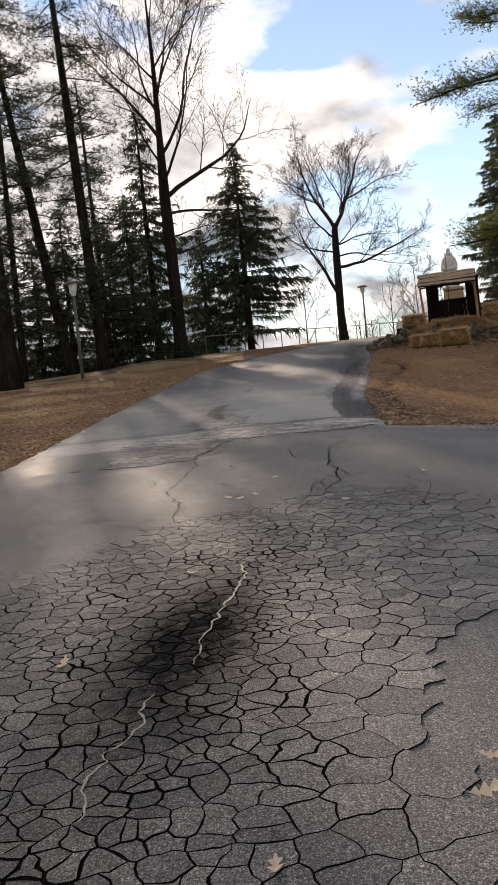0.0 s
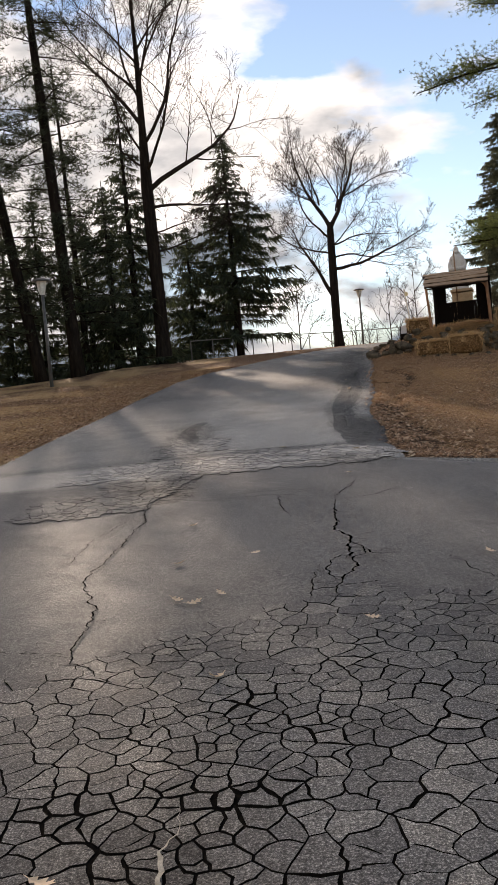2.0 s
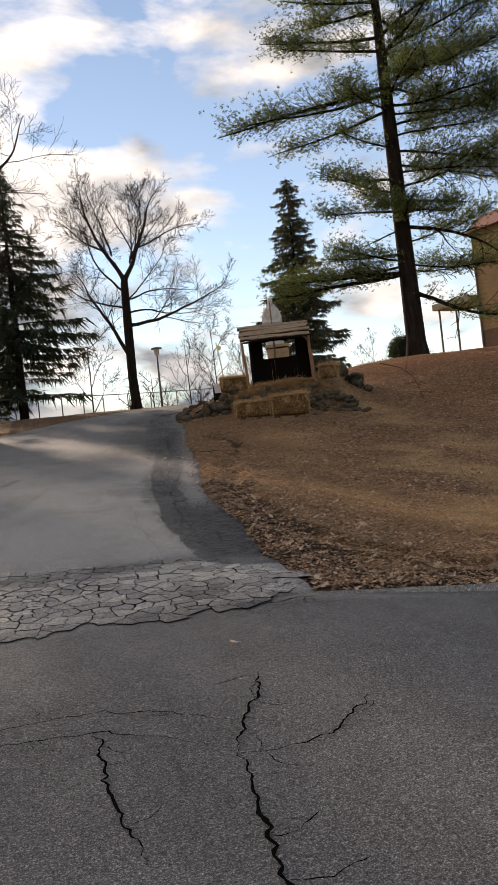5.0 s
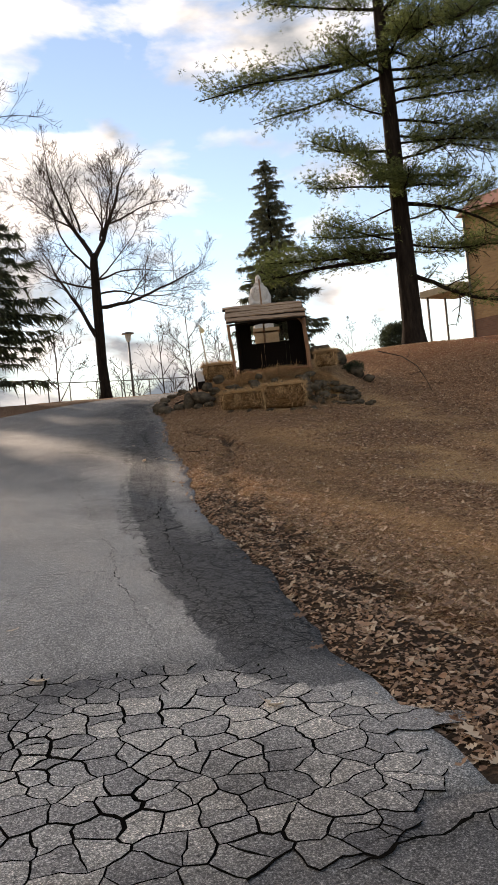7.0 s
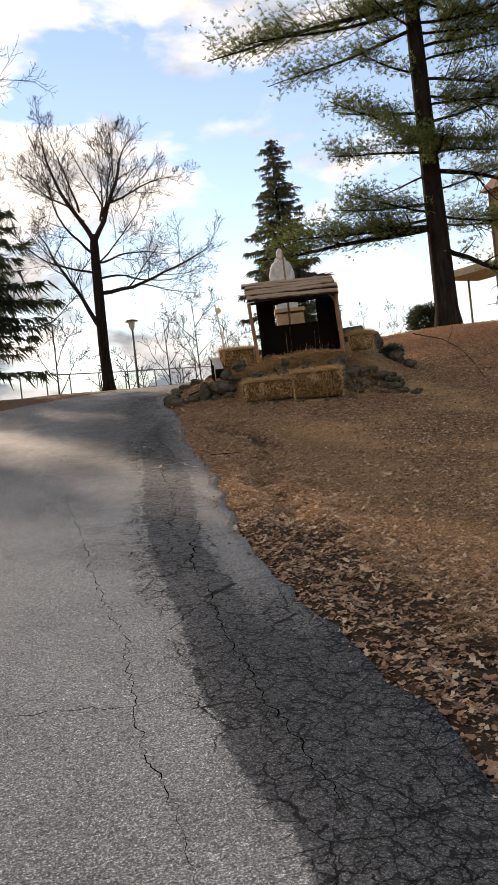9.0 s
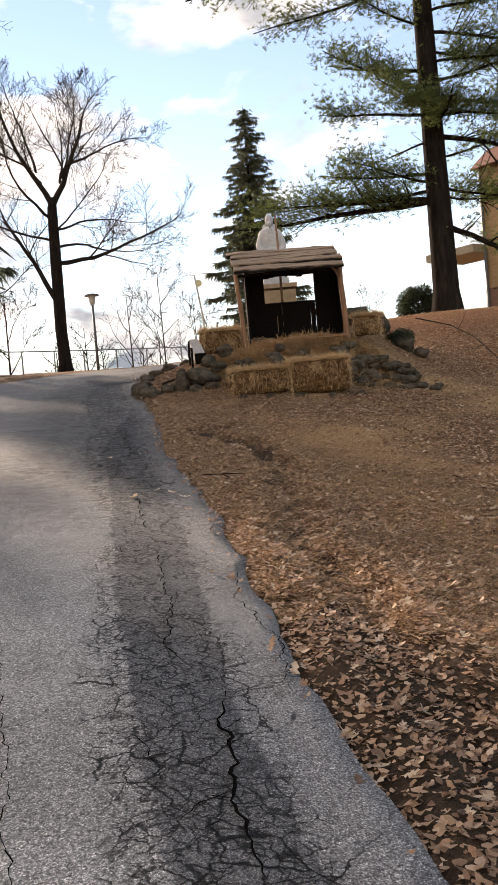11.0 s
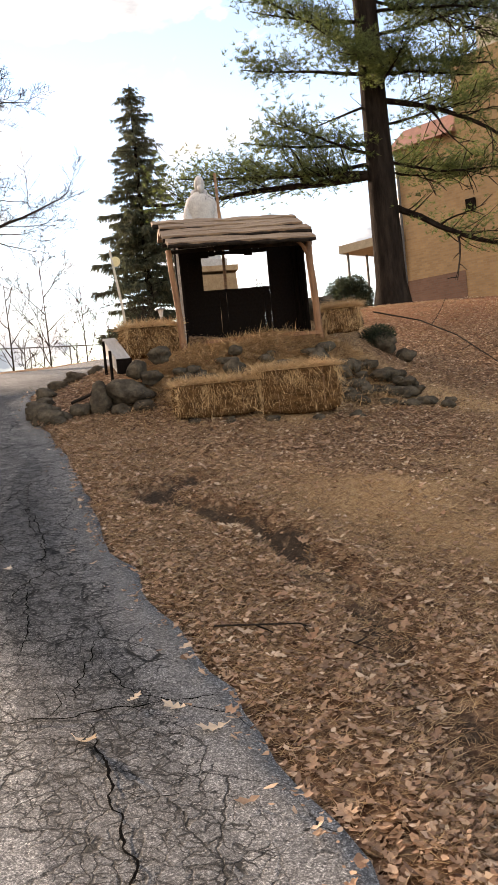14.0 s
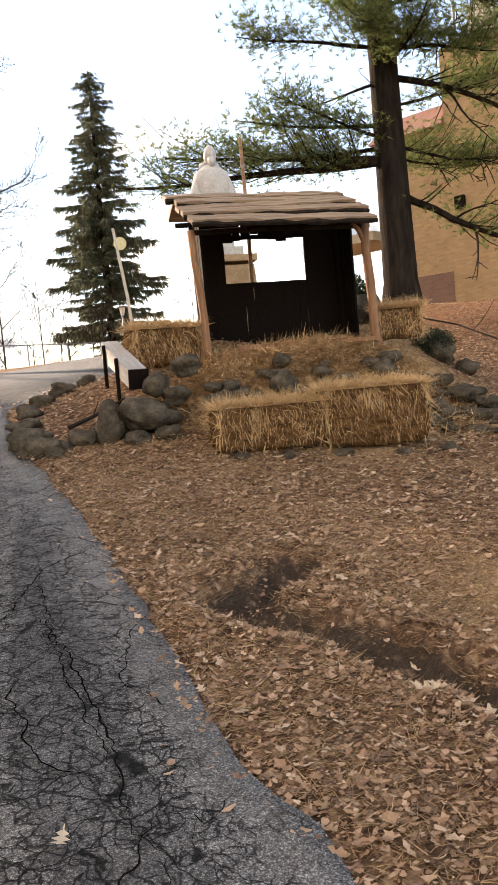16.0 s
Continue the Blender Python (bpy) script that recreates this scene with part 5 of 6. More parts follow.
def hut():
    ob = thing("wooden_hut", HUT, "small open wooden stable hut with a slab plank roof", "hut")
    rng = random.Random(7)
    for x, y, h1, lean, r in ((0.0, 0.0, 1.27, -0.1, 0.046), (2.08, 0.0, 1.27, -0.06, 0.056), (0.14, 1.1, 1.6, -0.03, 0.05), (2.08, 1.1, 1.6, -0.03, 0.05)):
        mb = MB()
        mb.tube([(x + lean * u + 0.02 * noise.noise(Vector((u * 3, x, 4))), y + 0.02 * noise.noise(Vector((u * 3, x, 8))), -0.4 + (h1 + 0.4) * u) for u in (0, 0.2, 0.4, 0.6, 0.8, 1.0)],
            [r * 1.25, r * 1.1, r, r * 1.05, r * 0.95, r], 9)
        # back posts take the near-black wood that has the inner shade painted in
        part("post", mb, M_WOODPOST if y < 0.5 else M_WOODDARK_SHADE, ob, "", True)
    # knee where the right post forks under the eave
    mb = MB()
    mb.tube([(2.03, 0, 1.0), (1.93, -0.02, 1.2), (1.85, -0.02, 1.27)], [0.03, 0.03, 0.025], 7)
    part("brace", mb, M_WOODPOST, ob, "", True)
    x = 0.16
    while x < 2.1:
        w = 0.125 + rng.uniform(-0.015, 0.02)
        low, high = -0.4, 1.6
        pieces = [(low, high)] if x < 0.45 or x > 1.5 else [(low, 0.78), (1.36 + 0.05 * math.sin(x * 9), high)]
        for a, b in pieces:
            mb = rough_box(b - a, w + (0.004 if rng.random() < 0.8 else -0.014), 0.028, x * 5, (8, 2, 1), 0.008)
            bd = part("board", mb, M_WOODDARK_SHADE, ob)
            bd.matrix_basis = pose(x + w / 2, 1.14 + rng.uniform(-0.008, 0.008), (a + b) / 2) @ pose(0, 0, 0, 0, -90, 0) @ pose(0, 0, 0, 90, 0, 0)
        x += w
    for z in (0.76, 1.38):
        mb = rough_box(1.95, 0.06, 0.05, z * 3, (10, 1, 1), 0.008)
        part("cross_rail", mb, M_WOODDARK_SHADE, ob).matrix_basis = pose(1.12, 1.18, z)
    for side, y0 in ((0.1, 0.55), (2.1, 0.75)):
        for k in range(3):
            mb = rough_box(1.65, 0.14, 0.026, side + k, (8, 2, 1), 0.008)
            part("side_board", mb, M_WOODDARK_SHADE, ob).matrix_basis = pose(side, y0 + 0.16 * k, 0.68) @ pose(0, 0, 0, 0, -90, 0)
    # overlapping split slabs with bark left on their edges, eave to ridge
    for k, (y0, z0, ln, x0, wd) in enumerate(((-0.16, 1.34, 2.2, 0.97, 0.36), (0.12, 1.5, 2.26, 0.96, 0.3), (0.36, 1.61, 2.2, 0.92, 0.28), (0.6, 1.72, 2.22, 0.95, 0.28), (0.84, 1.83, 2.3, 0.9, 0.24))):
        place = pose(x0, y0, z0, 21, rng.uniform(-1.2, 1.2), rng.uniform(-1, 1))
        mb = rough_box(ln, wd, 0.055, 11 + k * 3, (24, 3, 2), 0.018, 0.04)
        slab = part("roof_plank", mb, M_WOODROOF, ob)
        slab.matrix_basis = place
        bark = MB()
        pts, rad = [], []
        for i in range(25):
            x = ln * (i / 24 - 0.5)
            pts.append((x, -wd / 2 + 0.04 * noise.noise(Vector((x * 2.2, 11 + k * 3, 0))) + 0.004, -0.025 + 0.02 * noise.noise(Vector((x * 5, k, 2)))))
            rad.append(0.03 * (1 + 0.6 * noise.noise(Vector((x * 4, k * 5, 9)))))
        bark.tube(pts, rad, 6)
        part("bark_edge", bark, M_BARK, slab)
    mb = rough_box(2.2, 0.42, 0.05, 60, (20, 3, 1), 0.02, 0.04)
    part("roof_plank", mb, M_WOODROOF, ob).matrix_basis = pose(0.95, 1.12, 1.73, -20)
    for z, y in ((1.24, 0.0), (1.55, 1.1)):
        mb = MB()
        mb.tube([(-0.1, y, z), (0.9, y, z + 0.02), (2.08, y, z)], [0.032, 0.036, 0.032], 8)
        part("beam", mb, M_BARK, ob, "", True)
    mb = rough_box(1.7, 0.1, 0.055, 71, (14, 1, 1), 0.015)
    part("sill_log", mb, M_WOODPOST, ob).matrix_basis = pose(1.15, -0.22, -0.13)
    return ob


hut()

# thin pole with a wire star behind the ridge
mb = MB()
mb.tube([(0, 0, -1.6), (0.01, 0, 0.2), (0.0, 0, 0.95)], [0.028, 0.026, 0.022], 7)
star = thing("star_pole", HUT @ pose(0.89, 1.3, 1.75), "thin wooden pole with a bent wire star behind the hut roof", "pole")
part("pole", mb, M_WOODOLD, star)
mb = MB()
pts5 = [(math.cos(radians(90 + 72 * k)) * 0.11 - 0.13, 0, 0.62 + math.sin(radians(90 + 72 * k)) * 0.11) for k in (0, 2, 4, 1, 3, 0)]
mb.tube(pts5, [0.006] * 6, 4)
part("wire_star", mb, M_METAL, star)

# leaning stick with a pale disc at its tip
stick = thing("marker_pole", HUT @ pose(-0.82, 0.45, 0.0), "slim pale leaning pole with a small round yellowish tag", "pole")
mb = MB()
mb.tube([(0.03, 0, -0.3), (-0.03, 0, 0.6), (-0.13, 0, 1.42)], [0.022, 0.02, 0.018], 7)
part("pole", mb, M_PALEWOOD, stick)
mb = MB()
mb.tube([(-0.06, -0.012, 1.24), (-0.06, 0.012, 1.24)], [0.075, 0.075], 16)
part("tag", mb, M_TAG, stick, "round yellowish tag")

# long grey box on short stakes
trough = thing("spotlight_box", Matrix.Identity(4), "long grey weathered box with a dark end on the mound", "box")
A, B = HUT @ Vector((-1.1, 0.75, 0.02)), HUT @ Vector((-0.93, -0.8, -0.4))
d = (B - A).normalized()
mb = rough_box((B - A).length, 0.2, 0.2, 5, (8, 2, 2), 0.008)
bx = part("box_body", mb, M_GREYWOOD, trough)
bx.matrix_basis = Matrix.Translation((A + B) / 2) @ d.to_track_quat("X", "Z").to_matrix().to_4x4()
mb = rough_box(0.03, 0.21, 0.21, 8, (1, 2, 2), 0.006)
part("end_cap", mb, M_WOODDARK_SHADE, trough, "dark end of the box").matrix_basis = Matrix.Translation(B + d * 0.012) @ d.to_track_quat("X", "Z").to_matrix().to_4x4()
for u in (0.15, 0.62):
    p = A.lerp(B, u) + Vector((-0.13, -0.03, 0))
    mb = MB()
    mb.tube([(p.x, p.y, p.z - 0.5), (p.x, p.y, p.z + 0.1)], [0.022, 0.022], 6)
    part("stake", mb, M_WOODDARK_SHADE, trough)


def bale(m, label, seed, sx=1.05, sy=0.5, sz=0.42, strands=7500):
    rng = random.Random(seed)
    ob = thing("straw_bale", m, label, "straw bale", "straw bales")
    mb = rough_box(sx, sy, sz, seed * 7, (14, 7, 6), 0.05)
    for i, v in enumerate(mb.v):
        x, y, z = v
        k = (abs(x / sx * 2) ** 6 + abs(y / sy * 2) ** 6 + abs(z / sz * 2) ** 6) ** (1 / 6)
        f = 1 / max(1.0, k * 0.95)
        mb.v[i] = (x * f + 0.02 * noise.noise(Vector((x * 9, y * 9, z * 9 + seed))), y * f, z * f + sz / 2 + 0.02 * noise.noise(Vector((x * 8, y * 8, seed))))
    part("bale_body", mb, M_STRAWSHADE, ob, "", True)
    st = MB()
    for _ in range(strands):
        face = rng.random()
        # few bright strands in front, so the painted shade of the body shows
        if face < 0.18:
            p = Vector((rng.uniform(-0.5, 0.5) * sx, -sy / 2 + 0.03, (0.1 + 0.9 * rng.random() ** 0.5) * sz))
            d = Vector((rng.gauss(0, 0.35), -rng.uniform(0.1, 0.6), rng.gauss(-0.9, 0.5)))
        elif face < 0.94:
            p = Vector((rng.uniform(-0.5, 0.5) * sx, rng.uniform(-0.5, 0.5) * sy, sz - 0.03))
            d = Vector((rng.gauss(0, 0.8), rng.gauss(-0.3, 0.7), rng.uniform(0.0, 0.8)))
        else:
            s = rng.choice((-1, 1))
            p = Vector((s * (sx / 2 - 0.03), rng.uniform(-0.5, 0.5) * sy, rng.random() * sz))
            d = Vector((s * rng.uniform(0.15, 0.9), rng.gauss(0, 0.5), rng.gauss(-0.5, 0.6)))
        blade(st, p, d.normalized() * rng.uniform(0.07, 0.23), rng.uniform(0.0018, 0.0045), Vector((rng.uniform(-1, 1), rng.uniform(-1, 1), rng.uniform(-1, 1))))
    tagged(part("straw", st, M_STRAW, ob), "", "", "", "stuff")
    for x in (-0.28, 0.28):
        tw = MB()
        tw.tube([(x * sx, -sy / 2 - 0.004, 0.03), (x * sx, -sy / 2 - 0.006, sz - 0.03), (x * sx, 0, sz + 0.004), (x * sx, sy / 2, sz - 0.03)], [0.004] * 4, 4)
        part("twine", tw, M_WOODOLD, ob)
    return ob


def hut_pose(u, back, z, turn=0):
    return HUT @ pose(u, back, z - 4.05, 0, 0, turn)


def hut_land(u, back):
    p = HUT @ Vector((u, back, 0))
    return land(p.x, p.y)


bale(hut_pose(0.17, -1.75, hut_land(0.17, -1.75) - 0.02, 1.5), "loose golden straw bale on the ground before the stones", 1, 1.1, 0.52, 0.45)
bale(hut_pose(1.25, -1.75, hut_land(1.25, -1.75) - 0.0, -1), "taller golden straw bale on the ground before the stones", 2, 1.08, 0.52, 0.6)
bale(hut_pose(-0.5, 0.3, 3.8, 12), "straw bale beside the hut on the stone mound", 3, 0.85, 0.5, 0.46)
bale(hut_pose(2.58, 0.5, 3.93, -14), "straw bale beside the hut on the stone mound", 4, 0.55, 0.5, 0.4)


def stone(m, label, seed, sx, sy, sz, material=None):
    bm = bmesh.new()
    bmesh.ops.create_icosphere(bm, subdivisions=3, radius=1)
    off = Vector((seed * 3.7, seed * 1.3, 0))
    for v in bm.verts:
        k = 1 + 0.4 * noise.noise(v.co * 1.1 + off) + 0.16 * noise.noise(v.co * 2.7 + off) + 0.07 * noise.noise(v.co * 6 + off) - 0.3 * abs(noise.noise(v.co * 1.7 + off * 2))
        v.co = Vector((v.co.x * sx * k, v.co.y * sy * k, v.co.z * sz * k))
    for f in bm.faces:
        f.smooth = True
    me = bpy.data.meshes.new("stone")
    bm.to_mesh(me)
    bm.free()
    me.materials.append(material or M_ROCK)
    ob = new("stone", me)
    ob.matrix_world = m
    return tagged(ob, label, "stone", "stones of the mound")


# along the front of the mound: across, back, radius, height over the ground, squash
FRONT = [(-0.92, -1.2, 0.36, 0.2, 0.62), (-1.28, -1.2, 0.2, 0.16, 1.5), (-1.55, -1.15, 0.2, 0.08, 0.7), (-1.05, -1.35, 0.17, 0.02, 0.8), (-0.72, -1.4, 0.16, 0.04, 0.9), (-0.6, -1.15, 0.18, 0.3, 0.8),
         (-1.75, -1.2, 0.13, 0.03, 0.8), (-2.0, -1.25, 0.24, 0.06, 0.8), (-2.12, -1.1, 0.2, 0.14, 0.9), (-1.86, -1.4, 0.13, 0.04, 1.2), (-0.78, -1.05, 0.2, 0.42, 0.8), (-0.46, -1.0, 0.17, 0.5, 0.9),
         (-2.1, -0.7, 0.22, 0.05, 0.6), (-2.15, -0.2, 0.24, 0.05, 0.5), (-2.1, 0.4, 0.2, 0.05, 0.7), (-1.95, 0.95, 0.18, 0.05, 0.8), (-1.7, 1.5, 0.2, 0.06, 0.8), (-1.35, 2.0, 0.18, 0.05, 0.8)]
for i, (u, back, r, over, squash) in enumerate(FRONT):
    stone(hut_pose(u, back, hut_land(u, back) + over, i * 47), "grey rounded field stone in the mound", i, r, r * 0.8, r * squash * 0.8)
rng = random.Random(77)
k = 40
for u0, u1, back, over, n, s in ((-0.3, 1.9, -1.25, 0.22, 13, 0.115), (-0.2, 1.9, -0.98, 0.24, 8, 0.11), (1.75, 3.1, -1.0, 0.1, 11, 0.13), (1.8, 3.3, -0.6, 0.14, 10, 0.13), (1.9, 3.5, -1.3, 0.05, 12, 0.1), (2.0, 3.2, -0.8, 0.2, 9, 0.1), (0.4, 1.7, -0.75, 0.1, 3, 0.09), (-0.2, 1.9, -2.08, 0.02, 5, 0.09)):
    for i in range(n):
        u = u0 + (u1 - u0) * i / (n - 1) + rng.uniform(-0.09, 0.09)
        b2 = back + rng.uniform(-0.14, 0.14)
        r = s * rng.uniform(0.65, 1.35)
        stone(hut_pose(u, b2, hut_land(u, b2) + over * rng.uniform(0.5, 1.2), rng.uniform(0, 360)), "dark grey field stone in the low wall", k, r * 1.2, r, r * rng.uniform(0.55, 0.9))
        k += 1
for u, b2, r in ((2.55, 1.75, 0.4), (2.95, 1.55, 0.34), (3.45, 1.2, 0.26), (3.8, 1.05, 0.16)):
    stone(hut_pose(u, b2, hut_land(u, b2) + 0.12, u * 90), "large dark boulder on the mound", k, r, r * 0.8, r * 0.8)
    k += 1

# straw strewn over the mound
st = MB()
for _ in range(26000):
    u, b2 = rng.uniform(-0.9, 2.8), rng.gauss(-0.5, 0.5)
    p = HUT @ Vector((u, b2, 0))
    p.z = land(p.x, p.y) + rng.uniform(0.02, 0.09) + (0.1 if b2 < -0.5 and rng.random() < 0.2 else 0)
    dd = Vector((rng.gauss(0, 1), rng.gauss(0, 0.6), rng.gauss(0, 0.22))).normalized() * rng.uniform(0.08, 0.26)
    blade(st, p, dd, rng.uniform(0.003, 0.0065), Vector((rng.uniform(-0.3, 0.3), rng.uniform(-0.3, 0.3), 1)))
strewn = part("strewn_straw", st, M_STRAW)
tagged(strewn, "loose golden straw strewn over the stone mound", "straw", "", "stuff")


def statue():
    ob = MB()
    prof = [(0.36, 0), (0.34, 0.25), (0.32, 0.5), (0.33, 0.8), (0.36, 1.0), (0.37, 1.14), (0.33, 1.26), (0.2, 1.34), (0.13, 1.36), (0.085, 1.4)]
    n = 24
    for r, z in prof:
        for i in range(n):
            a = 6.283 * i / n
            fold = 1 + 0.035 * math.sin(a * 7 + z * 3) * (1 if z < 1.0 else 0.2)
            ob.v.append((r * 0.8 * math.cos(a) * fold, r * math.sin(a) * 0.66 * fold, z))
    ob.f = [(j * n + i, j * n + (i + 1) % n, (j + 1) * n + (i + 1) % n, (j + 1) * n + i) for j in range(len(prof) - 1) for i in range(n)]
    # sleeves folded across, cowl, head
    for s in (-1, 1):
        ob.tube([(0.2 * s, 0, 1.2), (0.27 * s, -0.05, 0.95), (0.26 * s, -0.16, 0.76), (0.09 * s, -0.27, 0.74), (-0.05 * s, -0.28, 0.78)], [0.08, 0.095, 0.1, 0.08, 0.05], 12)
    ob.tube([(0, 0.02, 1.22), (0, 0.0, 1.3), (0, 0, 1.37)], [0.23, 0.17, 0.12], 18)
    ob.tube([(-0.12, 0.04, 1.3), (-0.1, 0.1, 1.4), (0, 0.13, 1.44), (0.1, 0.1, 1.4), (0.12, 0.04, 1.3)], [0.06, 0.065, 0.07, 0.065, 0.06], 10)
    ob.tube([(0, -0.11, 1.47), (0, -0.14, 1.4), (0, -0.13, 1.33)], [0.06, 0.055, 0.02], 10)
    bm = bmesh.new()
    bmesh.ops.create_uvsphere(bm, u_segments=16, v_segments=12, radius=1)
    k0 = len(ob.v)
    for v in bm.verts:
        ob.v.append((v.co.x * (0.098 - 0.012 * v.co.z), v.co.y * 0.12 - 0.03, v.co.z * 0.155 + 1.53))
    ob.f += [tuple(v.index + k0 for v in f.verts) for f in bm.faces]
    bm.free()
    st = part("statue", ob, M_STATUE, None, "", True)
    st.matrix_world = hut_pose(0.87, 3.3, 5.56)
    return tagged(st, "white stone statue on a tan stone pedestal", "statue")


statue()
pd = thing("pedestal", hut_pose(0.97, 3.3, 3.6), "tan stone pedestal behind the wooden hut", "pedestal")
mb = rough_box(0.76, 0.8, 1.75, 3, (4, 4, 6), 0.015)
part("shaft", mb, M_PEDESTAL, pd).matrix_basis = pose(0, 0, 0.87)
mb = rough_box(0.84, 0.88, 0.1, 6, (4, 4, 1), 0.01)
part("cap_slab", mb, M_PEDESTAL, pd).matrix_basis = pose(0, 0, 1.85)
mb = rough_box(0.6, 0.56, 0.2, 9, (4, 4, 1), 0.01)
part("plinth", mb, M_STATUE, pd, "white stone plinth").matrix_basis = pose(-0.05, 0, 1.95)


# ---- lamps and railing ----
def street_lamp(x, y, hgt, label):
    ob = thing("street_lamp", pose(x, y, land(x, y) - 0.05), label, "street lamp", "street lamps")
    mb = MB()
    mb.tube([(0, 0, 0), (0, 0, hgt * 0.86)], [0.07, 0.055], 10)
    part("pole", mb, M_METAL, ob, "", True)
    mb = MB()
    mb.tube([(0, 0, hgt * 0.85), (0, 0, hgt * 0.88), (0, 0, hgt * 0.97)], [0.08, 0.13, 0.19], 8)
    part("lantern", mb, M_LAMP, ob, "frosted glass lantern")
    mb = MB()
    mb.tube([(0, 0, hgt * 0.97), (0, 0, hgt * 0.985), (0, 0, hgt)], [0.36, 0.34, 0.12], 12)
    part("cap", mb, M_METAL, ob)
    return ob


street_lamp(-7.0, 34.7, 4.2, "grey street lamp with a lantern head on the lawn")
street_lamp(8.35, 57.6, 3.8, "grey street lamp with a flat cap behind the railing")

street_lamp(22.3, 70.7, 3.8, "grey street lamp far beyond the drive")


def railing():
    ob = thing("railing", pose(0, 0, 0), "grey pipe railing along the crest of the drive", "railing")
    line = [(-2.2, 45.4), (1.0, 49.0), (4.5, 53.5), (7.5, 56.2), (11, 58.5), (15, 60), (20, 61), (26, 62)]
    tops = []
    for (ax, ay), (bx, by) in zip(line, line[1:]):
        d = math.hypot(bx - ax, by - ay)
        for i in range(int(d / 2.2) + 1):
            u = i / (int(d / 2.2) + 1)
            x, y = ax + (bx - ax) * u, ay + (by - ay) * u
            z = land(x, y)
            mb = MB()
            mb.tube([(x, y, z - 0.2), (x, y, z + 1.0)], [0.03, 0.03], 6)
            part("post", mb, M_METAL, ob)
            tops.append((x, y, z + 1.0))
    mb = MB()
    mb.tube(tops, [0.028] * len(tops), 6)
    part("rail", mb, M_METAL, ob)
    return ob


railing()


# ---- fallen leaves and dry grass ----
def leaf_shape(lobes=True):
    """Half widths along the length of a leaf, and the curl of its blade."""
    if lobes:
        return [(0.0, 0.012), (0.16, 0.02), (0.27, 0.17), (0.38, 0.05), (0.52, 0.25), (0.64, 0.06), (0.77, 0.21), (0.86, 0.07), (1.0, 0.02)]
    return [(0.0, 0.02), (0.25, 0.2), (0.6, 0.23), (1.0, 0.03)]


def add_leaf(mb, p, yaw, size, curl, tip, roll, shape):
    c, s = math.cos(yaw), math.sin(yaw)
    k = len(mb.v)
    for u, w in shape:
        a = (u - 0.5)
        zc = curl * (a * a - 0.1) * size + tip * a * size
        for side in (-1, 0, 1):
            lx, ly = a * size, side * w * size
            if side:
                lx += 0.06 * size * (w > 0.15)
            z = zc + abs(side) * w * size * (0.35 * curl) + side * roll * w * size
            mb.v.append((p[0] + lx * c - ly * s, p[1] + lx * s + ly * c, p[2] + z))
    for i in range(len(shape) - 1):
        a = k + i * 3
        mb.f += [(a, a + 3, a + 4, a + 1), (a + 1, a + 4, a + 5, a + 2)]


LOBED, PLAIN = leaf_shape(), leaf_shape(False)
TORN = [(0.0, 0.03), (0.22, 0.2), (0.4, 0.08), (0.66, 0.27), (0.83, 0.1), (1.0, 0.03)]
CHIP = [(0.0, 0.12), (0.5, 0.3), (1.0, 0.06)]
GX, GY = np.array(XS), np.array(YS)
GZ = np.array([v[2] for v in ground_mesh.v]).reshape(len(YS), len(XS))
FINE_Y = np.arange(-30, 54, 0.05)
EDGE_L = np.array([lerp_table(LEFT_EDGE, y) + 0.05 * noise.noise(Vector((y * 2.3, 0, 1))) for y in FINE_Y])
EDGE_R = np.array([lerp_table(RIGHT_EDGE, y) + edge_shift(y) for y in FINE_Y])


def on_grid(table, x, y):
    """Values of a table over the ground's own grid, at many places at once."""
    i = np.clip(np.searchsorted(GX, x) - 1, 0, len(GX) - 2)
    j = np.clip(np.searchsorted(GY, y) - 1, 0, len(GY) - 2)
    u, v = (x - GX[i]) / (GX[i + 1] - GX[i]), (y - GY[j]) / (GY[j + 1] - GY[j])
    return (table[j, i] * (1 - u) + table[j, i + 1] * u) * (1 - v) + (table[j + 1, i] * (1 - u) + table[j + 1, i + 1] * u) * v


def ground_field(name):
    values = np.empty(len(ground.data.vertices))
    ground.data.attributes[name].data.foreach_get("value", values)
    return values.reshape(GZ.shape)


GRASSY, MUD, RUSTY = ground_field("grassy"), ground_field("mud"), ground_field("rusty")


def array_mesh(name, verts, faces):
    me = bpy.data.meshes.new(name)
    k = faces.shape[1]
    me.vertices.add(len(verts))
    me.vertices.foreach_set("co", verts.astype(np.float32).ravel())
    me.loops.add(faces.size)
    me.loops.foreach_set("vertex_index", faces.astype(np.int32).ravel())
    me.polygons.add(len(faces))
    me.polygons.foreach_set("loop_start", np.arange(0, faces.size, k, dtype=np.int32))
    me.polygons.foreach_set("loop_total", np.full(len(faces), k, dtype=np.int32))
    me.update(calc_edges=True)
    return me


def past_edge(x, y):
    right = np.where(y < 13.5, y - 13.42, x - np.interp(y, FINE_Y, EDGE_R))
    return np.where(x > 0, right, np.interp(y, FINE_Y, EDGE_L) - x)


